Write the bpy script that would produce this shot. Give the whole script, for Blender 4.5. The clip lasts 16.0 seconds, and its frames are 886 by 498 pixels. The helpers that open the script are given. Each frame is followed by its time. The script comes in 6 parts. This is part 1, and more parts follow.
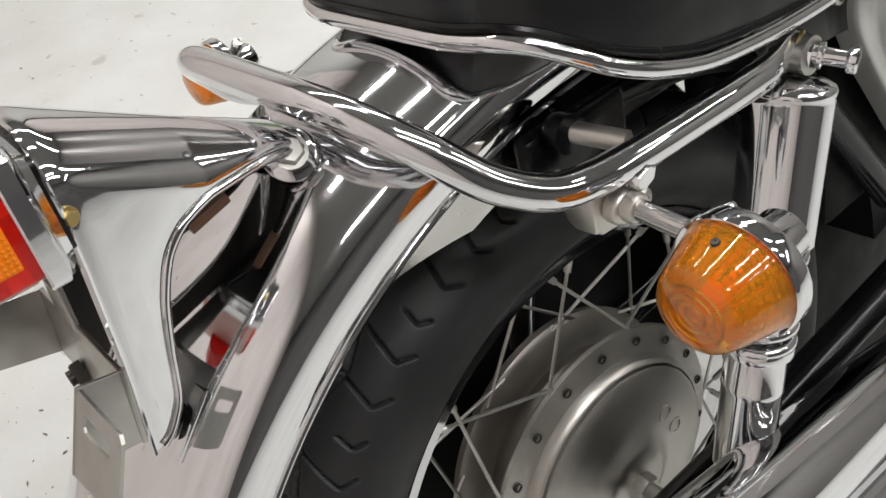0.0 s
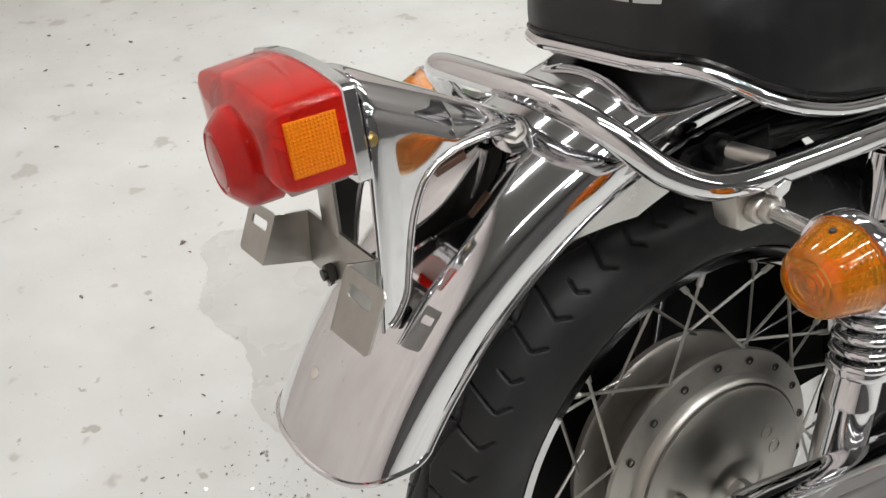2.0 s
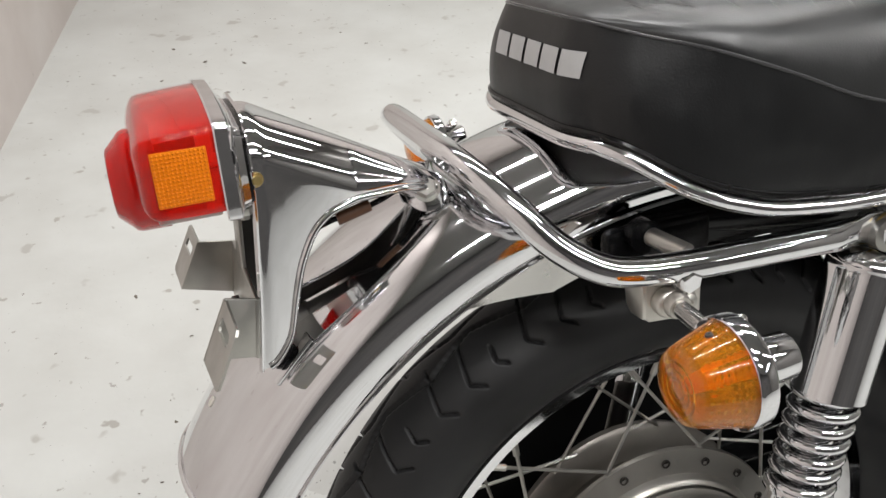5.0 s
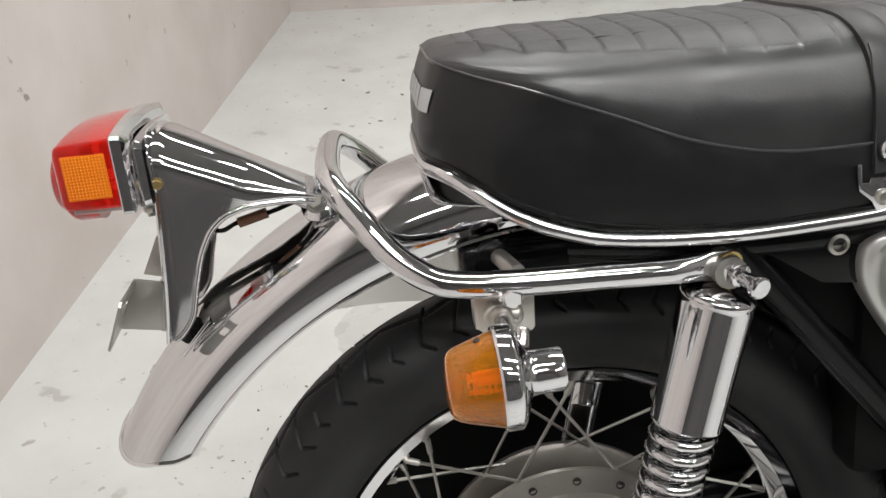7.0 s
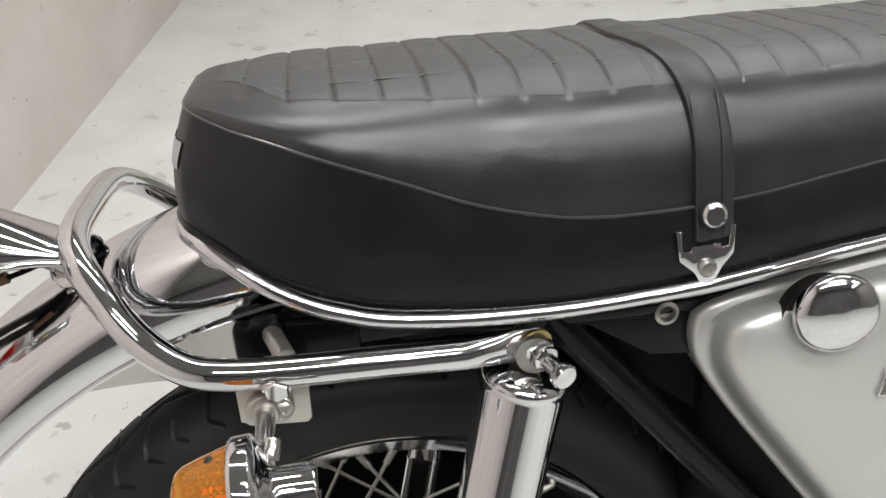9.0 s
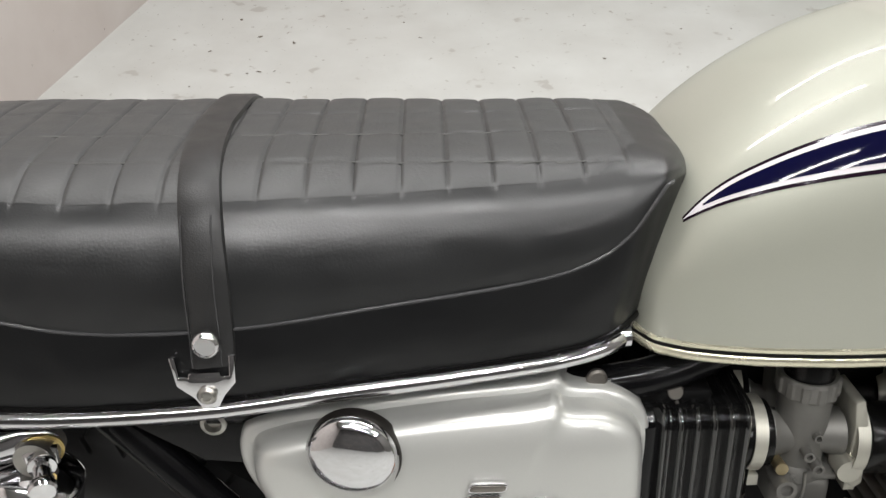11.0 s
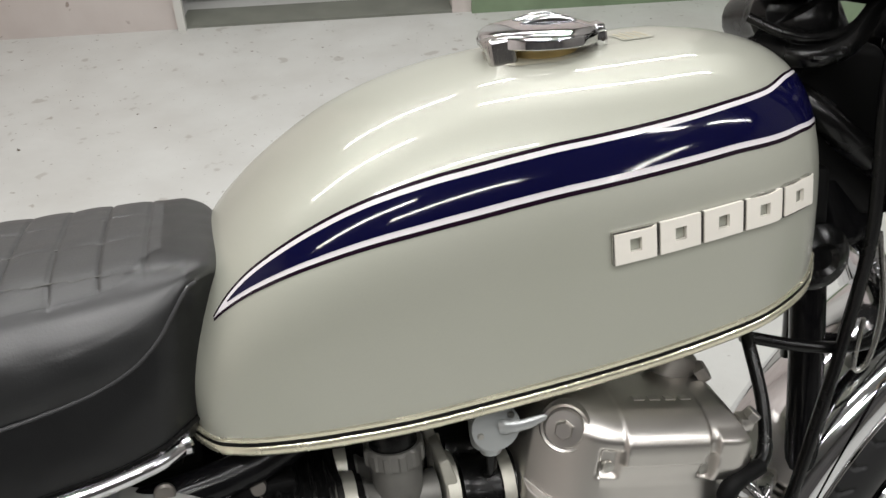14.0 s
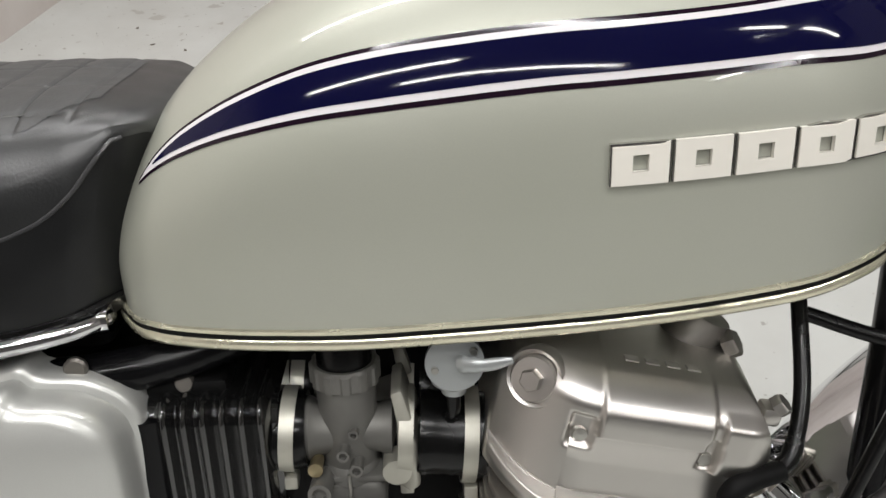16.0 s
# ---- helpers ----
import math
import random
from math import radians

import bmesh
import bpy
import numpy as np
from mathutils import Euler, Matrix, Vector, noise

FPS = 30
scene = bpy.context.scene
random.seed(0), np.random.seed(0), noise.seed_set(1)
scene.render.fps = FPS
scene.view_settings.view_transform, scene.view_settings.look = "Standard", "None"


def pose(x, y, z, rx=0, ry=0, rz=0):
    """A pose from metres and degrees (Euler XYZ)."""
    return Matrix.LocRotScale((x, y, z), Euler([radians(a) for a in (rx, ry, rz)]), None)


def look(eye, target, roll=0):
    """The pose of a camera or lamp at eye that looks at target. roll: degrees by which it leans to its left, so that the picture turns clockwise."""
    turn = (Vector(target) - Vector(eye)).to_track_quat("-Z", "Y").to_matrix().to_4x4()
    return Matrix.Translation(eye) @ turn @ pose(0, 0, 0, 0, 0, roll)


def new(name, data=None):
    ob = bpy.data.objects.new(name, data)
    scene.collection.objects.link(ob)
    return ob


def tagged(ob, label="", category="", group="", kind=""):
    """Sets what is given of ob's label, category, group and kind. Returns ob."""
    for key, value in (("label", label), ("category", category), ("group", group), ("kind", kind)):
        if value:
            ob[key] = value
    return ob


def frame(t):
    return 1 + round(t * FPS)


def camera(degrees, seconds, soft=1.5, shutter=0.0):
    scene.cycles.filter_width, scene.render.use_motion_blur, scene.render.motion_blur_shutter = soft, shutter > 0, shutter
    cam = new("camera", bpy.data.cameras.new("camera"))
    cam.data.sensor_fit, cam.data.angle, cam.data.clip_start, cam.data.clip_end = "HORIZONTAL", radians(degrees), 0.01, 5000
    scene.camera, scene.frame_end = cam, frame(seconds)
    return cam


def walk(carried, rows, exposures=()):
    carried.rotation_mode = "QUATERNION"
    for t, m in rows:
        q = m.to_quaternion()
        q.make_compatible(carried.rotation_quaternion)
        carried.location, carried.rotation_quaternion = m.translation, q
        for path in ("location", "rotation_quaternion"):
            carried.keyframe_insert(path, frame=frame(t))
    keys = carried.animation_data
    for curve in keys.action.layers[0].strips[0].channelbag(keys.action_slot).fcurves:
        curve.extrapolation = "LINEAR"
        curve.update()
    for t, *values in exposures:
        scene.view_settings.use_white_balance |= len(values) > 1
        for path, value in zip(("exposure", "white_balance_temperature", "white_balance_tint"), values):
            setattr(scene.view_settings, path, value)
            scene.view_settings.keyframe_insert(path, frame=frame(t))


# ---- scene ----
cam = camera(52.1, 16.0)
PATH = [
    (0, (-0.377, -0.277, 1.041), (0.521, 0.878, -0.322), -6.2),
    (0.5, (-0.388, -0.315, 1.058), (0.399, 0.982, -0.246), -5.5),
    (1, (-0.436, -0.329, 1.066), (0.325, 0.999, -0.221), -4.4),
    (1.5, (-0.463, -0.349, 1.076), (0.274, 1.033, -0.167), -3.8),
    (2, (-0.52, -0.383, 1.081), (0.27, 1.001, -0.126), -2.6),
    (2.5, (-0.565, -0.413, 1.069), (0.23, 0.979, -0.126), -0.8),
    (3, (-0.516, -0.48, 1.074), (0.169, 1.03, -0.044), -1.2),
    (3.2, (-0.487, -0.505, 1.075), (0.161, 1.038, -0.02), -1.4),
    (5.3, (-0.356, -0.426, 1.081), (0.198, 1.124, -0.055), -0.7),
    (5.5, (-0.34, -0.418, 1.079), (0.203, 1.13, -0.065), -1.1),
    (6, (-0.264, -0.465, 1.086), (0.114, 1.151, -0.031), -2.7),
    (6.5, (-0.179, -0.541, 1.093), (0.011, 1.127, 0.007), -4.4),
    (7, (-0.139, -0.587, 1.105), (-0.03, 1.118, 0.065), -4.9),
    (7.5, (-0.11, -0.568, 1.107), (0.078, 1.131, 0.07), -5.2),
    (8, (-0.098, -0.526, 1.11), (0.266, 1.14, 0.064), -3.2),
    (8.2, (-0.097, -0.51, 1.106), (0.285, 1.137, 0.038), -2.6),
    (10.3, (0.236, -0.45, 1.127), (0.119, 1.172, -0.037), -4.4),
    (10.5, (0.26, -0.439, 1.136), (0.194, 1.159, -0.064), -3.5),
    (11, (0.358, -0.429, 1.169), (0.386, 1.172, -0.029), -0.8),
    (11.5, (0.418, -0.416, 1.186), (0.61, 1.198, 0.021), 0.7),
    (12, (0.446, -0.398, 1.197), (0.817, 1.164, 0.004), 1.7),
    (12.5, (0.464, -0.393, 1.208), (0.968, 1.144, 0.031), 2.3),
    (13, (0.486, -0.398, 1.213), (1.072, 1.128, 0.06), 2.6),
    (13.5, (0.513, -0.415, 1.206), (1.083, 1.132, 0.073), 0.8),
    (14, (0.543, -0.437, 1.18), (0.962, 1.182, 0.084), -2.3),
    (14.5, (0.574, -0.465, 1.151), (0.816, 1.192, 0.058), -4.3),
    (15, (0.591, -0.479, 1.129), (0.736, 1.161, -0.006), -3.9),
    (15.5, (0.617, -0.456, 1.116), (0.698, 1.212, 0.015), -3.9),
    (16, (0.674, -0.395, 1.096), (0.7, 1.23, -0.069), -1.6),
]
walk(cam, [(t, look(eye, target, roll)) for t, eye, target, roll in PATH], exposures=((0, 0.05), (10.5, 0.07), (12, -0.17), (16, -0.17)))

# ---------------------------------------------------------------- world and light
world = bpy.data.worlds.new("room_air")
scene.world = world
world.use_nodes = True
world.node_tree.nodes["Background"].inputs[0].default_value = (0.9, 0.93, 1.0, 1)
world.node_tree.nodes["Background"].inputs[1].default_value = 0.05

LAMP_WATTS = 19.5
LAMP_COLOUR = (1.0, 0.985, 0.975)
LEAN_ANGLE = 12.2
AXLE = 0.335
BIKE = pose(0, 0, AXLE, -LEAN_ANGLE, 0, 0) @ Matrix.Translation((0, 0.027, 0))


# ---------------------------------------------------------------- materials
def material(name, colour, rough=0.5, metal=0.0, spread=0.0, scale=30.0, bump=0.0, bump_scale=200.0, coat=0.0,
             rough_spread=0.0, second=None, second_scale=4.0, second_amount=0.5, alpha=1.0, transmission=0.0, ior=1.45, stretch=None, specks=None, spec=0.5, coat_rough=0.025):
    m = bpy.data.materials.new(name)
    m.use_nodes = True
    nt = m.node_tree
    b = nt.nodes["Principled BSDF"]
    b.inputs["Base Color"].default_value = (*colour, 1)
    b.inputs["Roughness"].default_value = rough
    b.inputs["Metallic"].default_value = metal
    b.inputs["Coat Weight"].default_value = coat
    b.inputs["Specular IOR Level"].default_value = spec
    b.inputs["Coat Roughness"].default_value = coat_rough
    b.inputs["Transmission Weight"].default_value = transmission
    b.inputs["IOR"].default_value = ior
    co = nt.nodes.new("ShaderNodeTexCoord")
    src = co.outputs["Object"]
    if stretch:
        mp = nt.nodes.new("ShaderNodeMapping")
        mp.inputs["Scale"].default_value = stretch
        nt.links.new(src, mp.inputs[0])
        src = mp.outputs[0]

    def noise_tex(s, detail=4.0):
        n = nt.nodes.new("ShaderNodeTexNoise")
        n.inputs["Scale"].default_value = s
        n.inputs["Detail"].default_value = detail
        nt.links.new(src, n.inputs["Vector"])
        return n.outputs[0]

    def ramp(sock, a, c):
        r = nt.nodes.new("ShaderNodeMapRange")
        r.inputs[3].default_value, r.inputs[4].default_value = a, c
        r.inputs[1].default_value, r.inputs[2].default_value = 0.3, 0.7
        nt.links.new(sock, r.inputs[0])
        return r.outputs[0]

    base = None
    if spread or second:
        mix = nt.nodes.new("ShaderNodeMix")
        mix.data_type = "RGBA"
        mix.inputs[6].default_value = (*[max(0, v * (1 - spread)) for v in colour], 1)
        mix.inputs[7].default_value = (*[min(1, v * (1 + spread)) for v in colour], 1)
        nt.links.new(noise_tex(scale), mix.inputs[0])
        base = mix.outputs[2]
        if second:
            mix2 = nt.nodes.new("ShaderNodeMix")
            mix2.data_type = "RGBA"
            nt.links.new(base, mix2.inputs[6])
            mix2.inputs[7].default_value = (*second, 1)
            nt.links.new(ramp(noise_tex(second_scale, 8.0), 0.0, second_amount), mix2.inputs[0])
            base = mix2.outputs[2]
        for s_scale, s_edge, s_colour in specks or ():
            sp = nt.nodes.new("ShaderNodeMapRange")
            sp.inputs[1].default_value, sp.inputs[2].default_value = s_edge, s_edge + 0.035
            nt.links.new(noise_tex(s_scale, 3.0), sp.inputs[0])
            mix3 = nt.nodes.new("ShaderNodeMix")
            mix3.data_type = "RGBA"
            nt.links.new(sp.outputs[0], mix3.inputs[0])
            nt.links.new(base, mix3.inputs[6])
            mix3.inputs[7].default_value = (*s_colour, 1)
            base = mix3.outputs[2]
        nt.links.new(base, b.inputs["Base Color"])
    if rough_spread:
        nt.links.new(ramp(noise_tex(scale * 0.7), max(0.0, rough - rough_spread), rough + rough_spread), b.inputs["Roughness"])
    if bump:
        bp = nt.nodes.new("ShaderNodeBump")
        bp.inputs["Strength"].default_value = 1.0
        bp.inputs["Distance"].default_value = bump
        nt.links.new(noise_tex(bump_scale), bp.inputs["Height"])
        nt.links.new(bp.outputs[0], b.inputs["Normal"])
    return m


CHROME = material("chrome", (0.75, 0.75, 0.765), 0.055, 1.0, spread=0.03, scale=12, rough_spread=0.03)
DULL_CHROME = material("dull_chrome", (0.55, 0.54, 0.52), 0.22, 1.0, spread=0.1, scale=40, rough_spread=0.08)
ALLOY = material("cast_alloy", (0.6, 0.58, 0.55), 0.35, 1.0, spread=0.06, scale=14, rough_spread=0.07, second=(0.46, 0.43, 0.4), second_scale=12, second_amount=0.3)
STEEL = material("zinc_steel", (0.45, 0.44, 0.41), 0.38, 1.0, spread=0.15, scale=60, rough_spread=0.1)
BLACK = material("frame_paint", (0.004, 0.004, 0.0045), 0.2, 0.0, spread=0.2, scale=30, rough_spread=0.08, spec=0.24)
RUBBER = material("tyre_rubber", (0.0115, 0.0115, 0.012), 0.52, 0.0, spread=0.25, scale=40, rough_spread=0.08, bump=0.0001, bump_scale=900)
SOFT_RUBBER = material("moulded_rubber", (0.004, 0.004, 0.004), 0.24, 0.0, spread=0.2, scale=40, rough_spread=0.08, spec=0.32)
VINYL = material("seat_vinyl", (0.01, 0.0107, 0.0112), 0.36, 0.0, spread=0.2, scale=25, rough_spread=0.08, bump=0.00012, bump_scale=700, spec=0.95)
# the seat vinyl again: one copy darkened as shaded, one lightened as lit
VINYL_SHADED = material("darkened_seat_vinyl", (0.0045, 0.0048, 0.0053), 0.36, 0.0, spread=0.25, scale=18, rough_spread=0.08, bump=0.0001, bump_scale=700, spec=0.5)
VINYL_LIT = material("lightened_matt_seat_vinyl", (0.03, 0.0308, 0.0308), 0.52, 0.0, spread=0.2, scale=35, rough_spread=0.08, bump=0.00022, bump_scale=420, spec=0.9)
THREAD = material("grey_thread", (0.09, 0.09, 0.085), 0.7, spread=0.2, scale=300)
SILVER = material("silver_paint", (0.43, 0.435, 0.378), 0.44, 0.3, spread=0.05, scale=1400, coat=0.6, coat_rough=0.03, second=(0.37, 0.385, 0.312), second_scale=7, second_amount=0.4)
COVER_PAINT = material("cover_silver_paint", (0.56, 0.565, 0.54), 0.36, 0.45, spread=0.05, scale=1400, coat=0.7, coat_rough=0.05)
NAVY = material("navy_stripe", (0.003, 0.003, 0.026), 0.06, 0.0, spread=0.1, scale=20, spec=0.4)
CREAM = material("white_line", (0.72, 0.69, 0.71), 0.3, 0.0, coat=0.6, spread=0.03, scale=60)
OUTLINE = material("dark_outline", (0.012, 0.005, 0.012), 0.1, 0.0, spread=0.1, scale=30, spec=0.4)
BADGE = material("badge_white", (0.78, 0.75, 0.68), 0.35, 0.0, coat=0.4, spread=0.05, scale=80)
AMBER = material("amber_lens", (1.0, 0.47, 0.035), 0.03, 0.0, transmission=0.86, coat=0.3, ior=1.4)
SILVERED = material("silvered_reflector", (0.88, 0.87, 0.83), 0.25, 0.7, spread=0.05, scale=60)
RED = material("red_lens", (0.9, 0.022, 0.01), 0.03, 0.0, transmission=0.72, ior=1.4, spread=0.06, scale=30, spec=0.5, coat=0.1)
DARK_LINING = material("dull_dark_lining", (0.07, 0.066, 0.06), 0.55, 0.6, spread=0.2, scale=40, rough_spread=0.1)
FLOOR = material("painted_floor", (0.6, 0.61, 0.59), 0.5, 0.0, spread=0.06, scale=2.2, second=(0.45, 0.445, 0.42), second_scale=4.5, second_amount=0.55, bump=0.0008, bump_scale=35, rough_spread=0.14, specks=((38.0, 0.685, (0.36, 0.35, 0.325)), (9.0, 0.66, (0.43, 0.42, 0.395)), (19.0, 0.69, (0.38, 0.365, 0.335)), (150.0, 0.72, (0.16, 0.15, 0.135))))
PLASTER = material("wall_plaster", (0.6, 0.555, 0.53), 0.85, 0.0, spread=0.07, scale=2.5, second=(0.4, 0.33, 0.3), second_scale=4, second_amount=0.35, bump=0.003, bump_scale=7, specks=((14.0, 0.7, (0.3, 0.25, 0.22)), (60.0, 0.74, (0.15, 0.12, 0.1))))
DARK_WALL = material("dark_wall", (0.11, 0.105, 0.1), 0.8, 0.0, spread=0.3, scale=2.0, second=(0.05, 0.05, 0.055), second_scale=1.5, second_amount=0.7)
GREY_STRIP = material("grey_threshold", (0.2, 0.21, 0.18), 0.6, 0.0, spread=0.1, scale=6, second=(0.1, 0.1, 0.09), second_scale=7, second_amount=0.4)
GREY_WALL = material("grey_wall", (0.2, 0.196, 0.186), 0.8, 0.0, spread=0.12, scale=2, second=(0.15, 0.14, 0.13), second_scale=2, second_amount=0.6)
DOOR_PAINT = material("door_paint", (0.6, 0.6, 0.57), 0.5, 0.0, spread=0.04, scale=5)
FLOOR_PATCH = material("smooth_grey_paint", (0.52, 0.52, 0.5), 0.3, 0.0, spread=0.06, scale=9, second=(0.43, 0.43, 0.41), second_scale=14, second_amount=0.6, rough_spread=0.12)
CHIP = material("glossy_chip", (0.5, 0.5, 0.48), 0.08, 0.3, spread=0.3, scale=200)
CRUMB = material("dark_crumb", (0.16, 0.14, 0.115), 0.85, spread=0.4, scale=20)
CEILING = material("ceiling_paint", (0.22, 0.225, 0.215), 0.9, 0.0, spread=0.05, scale=2)


CLAMP_ALLOY = material("satin_cast_alloy", (0.56, 0.54, 0.5), 0.36, 0.95, spread=0.1, scale=50, rough_spread=0.08, bump=0.00006, bump_scale=600)
NICKEL = material("dull_nickel", (0.5, 0.49, 0.43), 0.5, 0.75, spread=0.12, scale=60, rough_spread=0.1)
CAST_DARK = material("grimy_alloy", (0.22, 0.205, 0.185), 0.42, 0.85, spread=0.25, scale=30, rough_spread=0.12, bump=0.0001, bump_scale=300)
DARK_METAL = material("dark_metal", (0.06, 0.055, 0.05), 0.45, 0.8, spread=0.2, scale=80)
BRASS = material("yellow_zinc", (0.5, 0.38, 0.16), 0.35, 1.0, spread=0.2, scale=90)
BLACK_MATT = material("matt_black_plastic", (0.004, 0.004, 0.004), 0.5, 0.0, spread=0.3, scale=30, rough_spread=0.1, spec=0.15)
AMBER_BULB = material("amber_bulb", (0.9, 0.25, 0.02), 0.1, 0.0, coat=0.5, spread=0.1, scale=30)
AMBER_REFLECTOR = material("amber_reflector", (0.72, 0.19, 0.004), 0.35, 0.0, spread=0.15, scale=400, spec=0.25)
RED_DEEP = material("deep_red_lens", (0.66, 0.009, 0.006), 0.03, 0.0, coat=0.35, transmission=0.5, ior=1.3, spread=0.1, scale=40, spec=0.4)
DUCT = material("glossy_duct_rubber", (0.006, 0.006, 0.006), 0.12, 0.0, spread=0.2, scale=40, rough_spread=0.03, coat=1.0, spec=0.8)
HUB_ALLOY = material("worn_hub_alloy", (0.46, 0.445, 0.41), 0.4, 1.0, spread=0.1, scale=22, rough_spread=0.1, second=(0.33, 0.31, 0.28), second_scale=9, second_amount=0.4, bump=0.00004, bump_scale=500)
CLEAR = material("clear_plastic", (0.85, 0.8, 0.76), 0.1, 0.0, transmission=0.6, spread=0.05, scale=60)
BROWN_PLASTIC = material("brown_plastic", (0.09, 0.04, 0.02), 0.4, spread=0.2, scale=100)
CARB = material("carburettor_zinc", (0.165, 0.162, 0.15), 0.58, 0.55, spread=0.15, scale=60, rough_spread=0.12, bump=0.00006, bump_scale=500)
AGED_GILT = material("aged_bright_strip", (0.75, 0.72, 0.56), 0.22, 0.75, spread=0.12, scale=60, rough_spread=0.1)
ORANGE = material("orange_sticker", (0.85, 0.2, 0.02), 0.4, spread=0.08, scale=60)
GREEN = material("green_paint", (0.22, 0.3, 0.19), 0.6, spread=0.1, scale=12, second=(0.12, 0.15, 0.1), second_scale=8, second_amount=0.4)


PIPING = material("seat_piping", (0.05, 0.05, 0.052), 0.22, spread=0.1, scale=60)
STRAP = material("strap_vinyl", (0.022, 0.022, 0.022), 0.4, spread=0.2, scale=60, bump=0.0002, bump_scale=900, rough_spread=0.08)
PALE_PRINT = material("pale_print", (0.42, 0.42, 0.42), 0.5, spread=0.1, scale=90)
GILT_NECK = material("yellowed_neck", (0.5, 0.37, 0.15), 0.35, 0.3, spread=0.3, scale=40)
FUEL_STAIN = material("brown_fuel_bloom", (0.34, 0.32, 0.24), 0.4, 0.2, spread=0.15, scale=60, second=(0.42, 0.42, 0.36), second_scale=45, second_amount=0.9, coat=0.5)
LABEL_CLEAR = material("faded_label", (0.43, 0.43, 0.36), 0.4, spread=0.05, scale=60, coat=0.5)
LABEL_INK = material("label_ink", (0.37, 0.34, 0.23), 0.4, spread=0.1, scale=60)
BRASS_OLD = material("old_brass", (0.5, 0.42, 0.26), 0.35, 0.9, spread=0.2, scale=90)
TAP_GREY = material("grey_tap", (0.42, 0.44, 0.44), 0.35, 0.6, spread=0.08, scale=50)
EXHAUST_CLAMP = material("dull_clamp_alloy", (0.56, 0.53, 0.47), 0.35, 1.0, spread=0.15, scale=50, rough_spread=0.08)
FIN_ALLOY = material("dull_fin_alloy", (0.4, 0.375, 0.34), 0.45, 0.95, spread=0.15, scale=25, rough_spread=0.1)


# ---------------------------------------------------------------- mesh helpers
def part(name, bm, mat, parent=None, label="", sharp=40, smooth=True):
    me = bpy.data.meshes.new(name)
    bm.to_mesh(me)
    bm.free()
    if smooth:
        for p in me.polygons:
            p.use_smooth = True
        me.set_sharp_from_angle(angle=radians(sharp))
    me.materials.append(mat)
    ob = new(name, me)
    if parent is not None:
        ob.parent = parent
    if label:
        ob["label"] = label
    return ob


def again(ob, m, parent=None):
    """Another object on the same mesh."""
    o = new(ob.name.split(".")[0], ob.data)
    o.parent = parent if parent is not None else ob.parent
    o.matrix_basis = m
    if "label" in ob:
        o["label"] = ob["label"]
    return o


def grid(bm, rows, closed=False, loop=False):
    """Quads over rows of points. closed: each row is a ring; loop: the last row joins the first."""
    vs = [[bm.verts.new(p) for p in r] for r in rows]
    n = len(vs[0])
    for i in range(len(vs) if loop else len(vs) - 1):
        a, c = vs[i], vs[(i + 1) % len(vs)]
        for j in range(n if closed else n - 1):
            k = (j + 1) % n
            bm.faces.new((a[j], a[k], c[k], c[j]))
    return vs


def fix(bm):
    bmesh.ops.remove_doubles(bm, verts=bm.verts, dist=1e-6)
    bmesh.ops.recalc_face_normals(bm, faces=bm.faces)
    return bm


def loft(rows, caps=True, loop=False):
    bm = bmesh.new()
    vs = grid(bm, rows, closed=True, loop=loop)
    if caps and not loop:
        bm.faces.new(vs[0][::-1])
        bm.faces.new(vs[-1])
    return fix(bm)


def spline(pts, n=8, closed=False):
    """A Catmull-Rom curve through the points."""
    p = [Vector(q) for q in pts]
    out = []
    m = len(p)
    for i in range(m if closed else m - 1):
        if closed:
            a, b, c, d = p[i - 1], p[i], p[(i + 1) % m], p[(i + 2) % m]
        else:
            b, c = p[i], p[i + 1]
            a = p[i - 1] if i else b * 2 - c
            d = p[i + 2] if i + 2 < m else c * 2 - b
        for k in range(n):
            t = k / n
            out.append(0.5 * (2 * b + (c - a) * t + (2 * a - 5 * b + 4 * c - d) * t * t + (3 * b - a - 3 * c + d) * t**3))
    if not closed:
        out.append(p[-1])
    return out


def tube(pts, r, seg=14, closed=False, caps=True, flat=1.0):
    """A tube of radius r (or of one radius a point) along the points."""
    p = [Vector(q) for q in pts]
    n = len(p)
    rad = r if isinstance(r, (list, tuple)) else [r] * n
    t0 = (p[1] - p[0]).normalized()
    up = Vector((0, 0, 1)) if abs(t0.z) < 0.9 else Vector((1, 0, 0))
    u = (up - t0 * up.dot(t0)).normalized()
    rows = []
    for i in range(n):
        a = p[i - 1] if (i or closed) else p[0]
        b = p[(i + 1) % n] if (i + 1 < n or closed) else p[-1]
        t = (b - a).normalized()
        u = (u - t * u.dot(t)).normalized()
        v = t.cross(u)
        rows.append([p[i] + (u * math.cos(k * math.tau / seg) + v * math.sin(k * math.tau / seg) * flat) * rad[i] for k in range(seg)])
    return loft(rows, caps=caps, loop=closed)


def lathe(profile, origin=(0, 0, 0), axis=(0, 1, 0), seg=40, caps=True, squash=None):
    """Turns (radius, along) about an axis."""
    ax = Vector(axis).normalized()
    up = Vector((0, 0, 1)) if abs(ax.z) < 0.9 else Vector((1, 0, 0))
    u = (up - ax * up.dot(ax)).normalized()
    v = ax.cross(u)
    o = Vector(origin)
    su, sv = squash or (1, 1)
    rows = [[o + ax * h + (u * math.cos(k * math.tau / seg) * su + v * math.sin(k * math.tau / seg) * sv) * max(r, 1e-5) for k in range(seg)] for r, h in profile]
    return loft(rows, caps=caps)


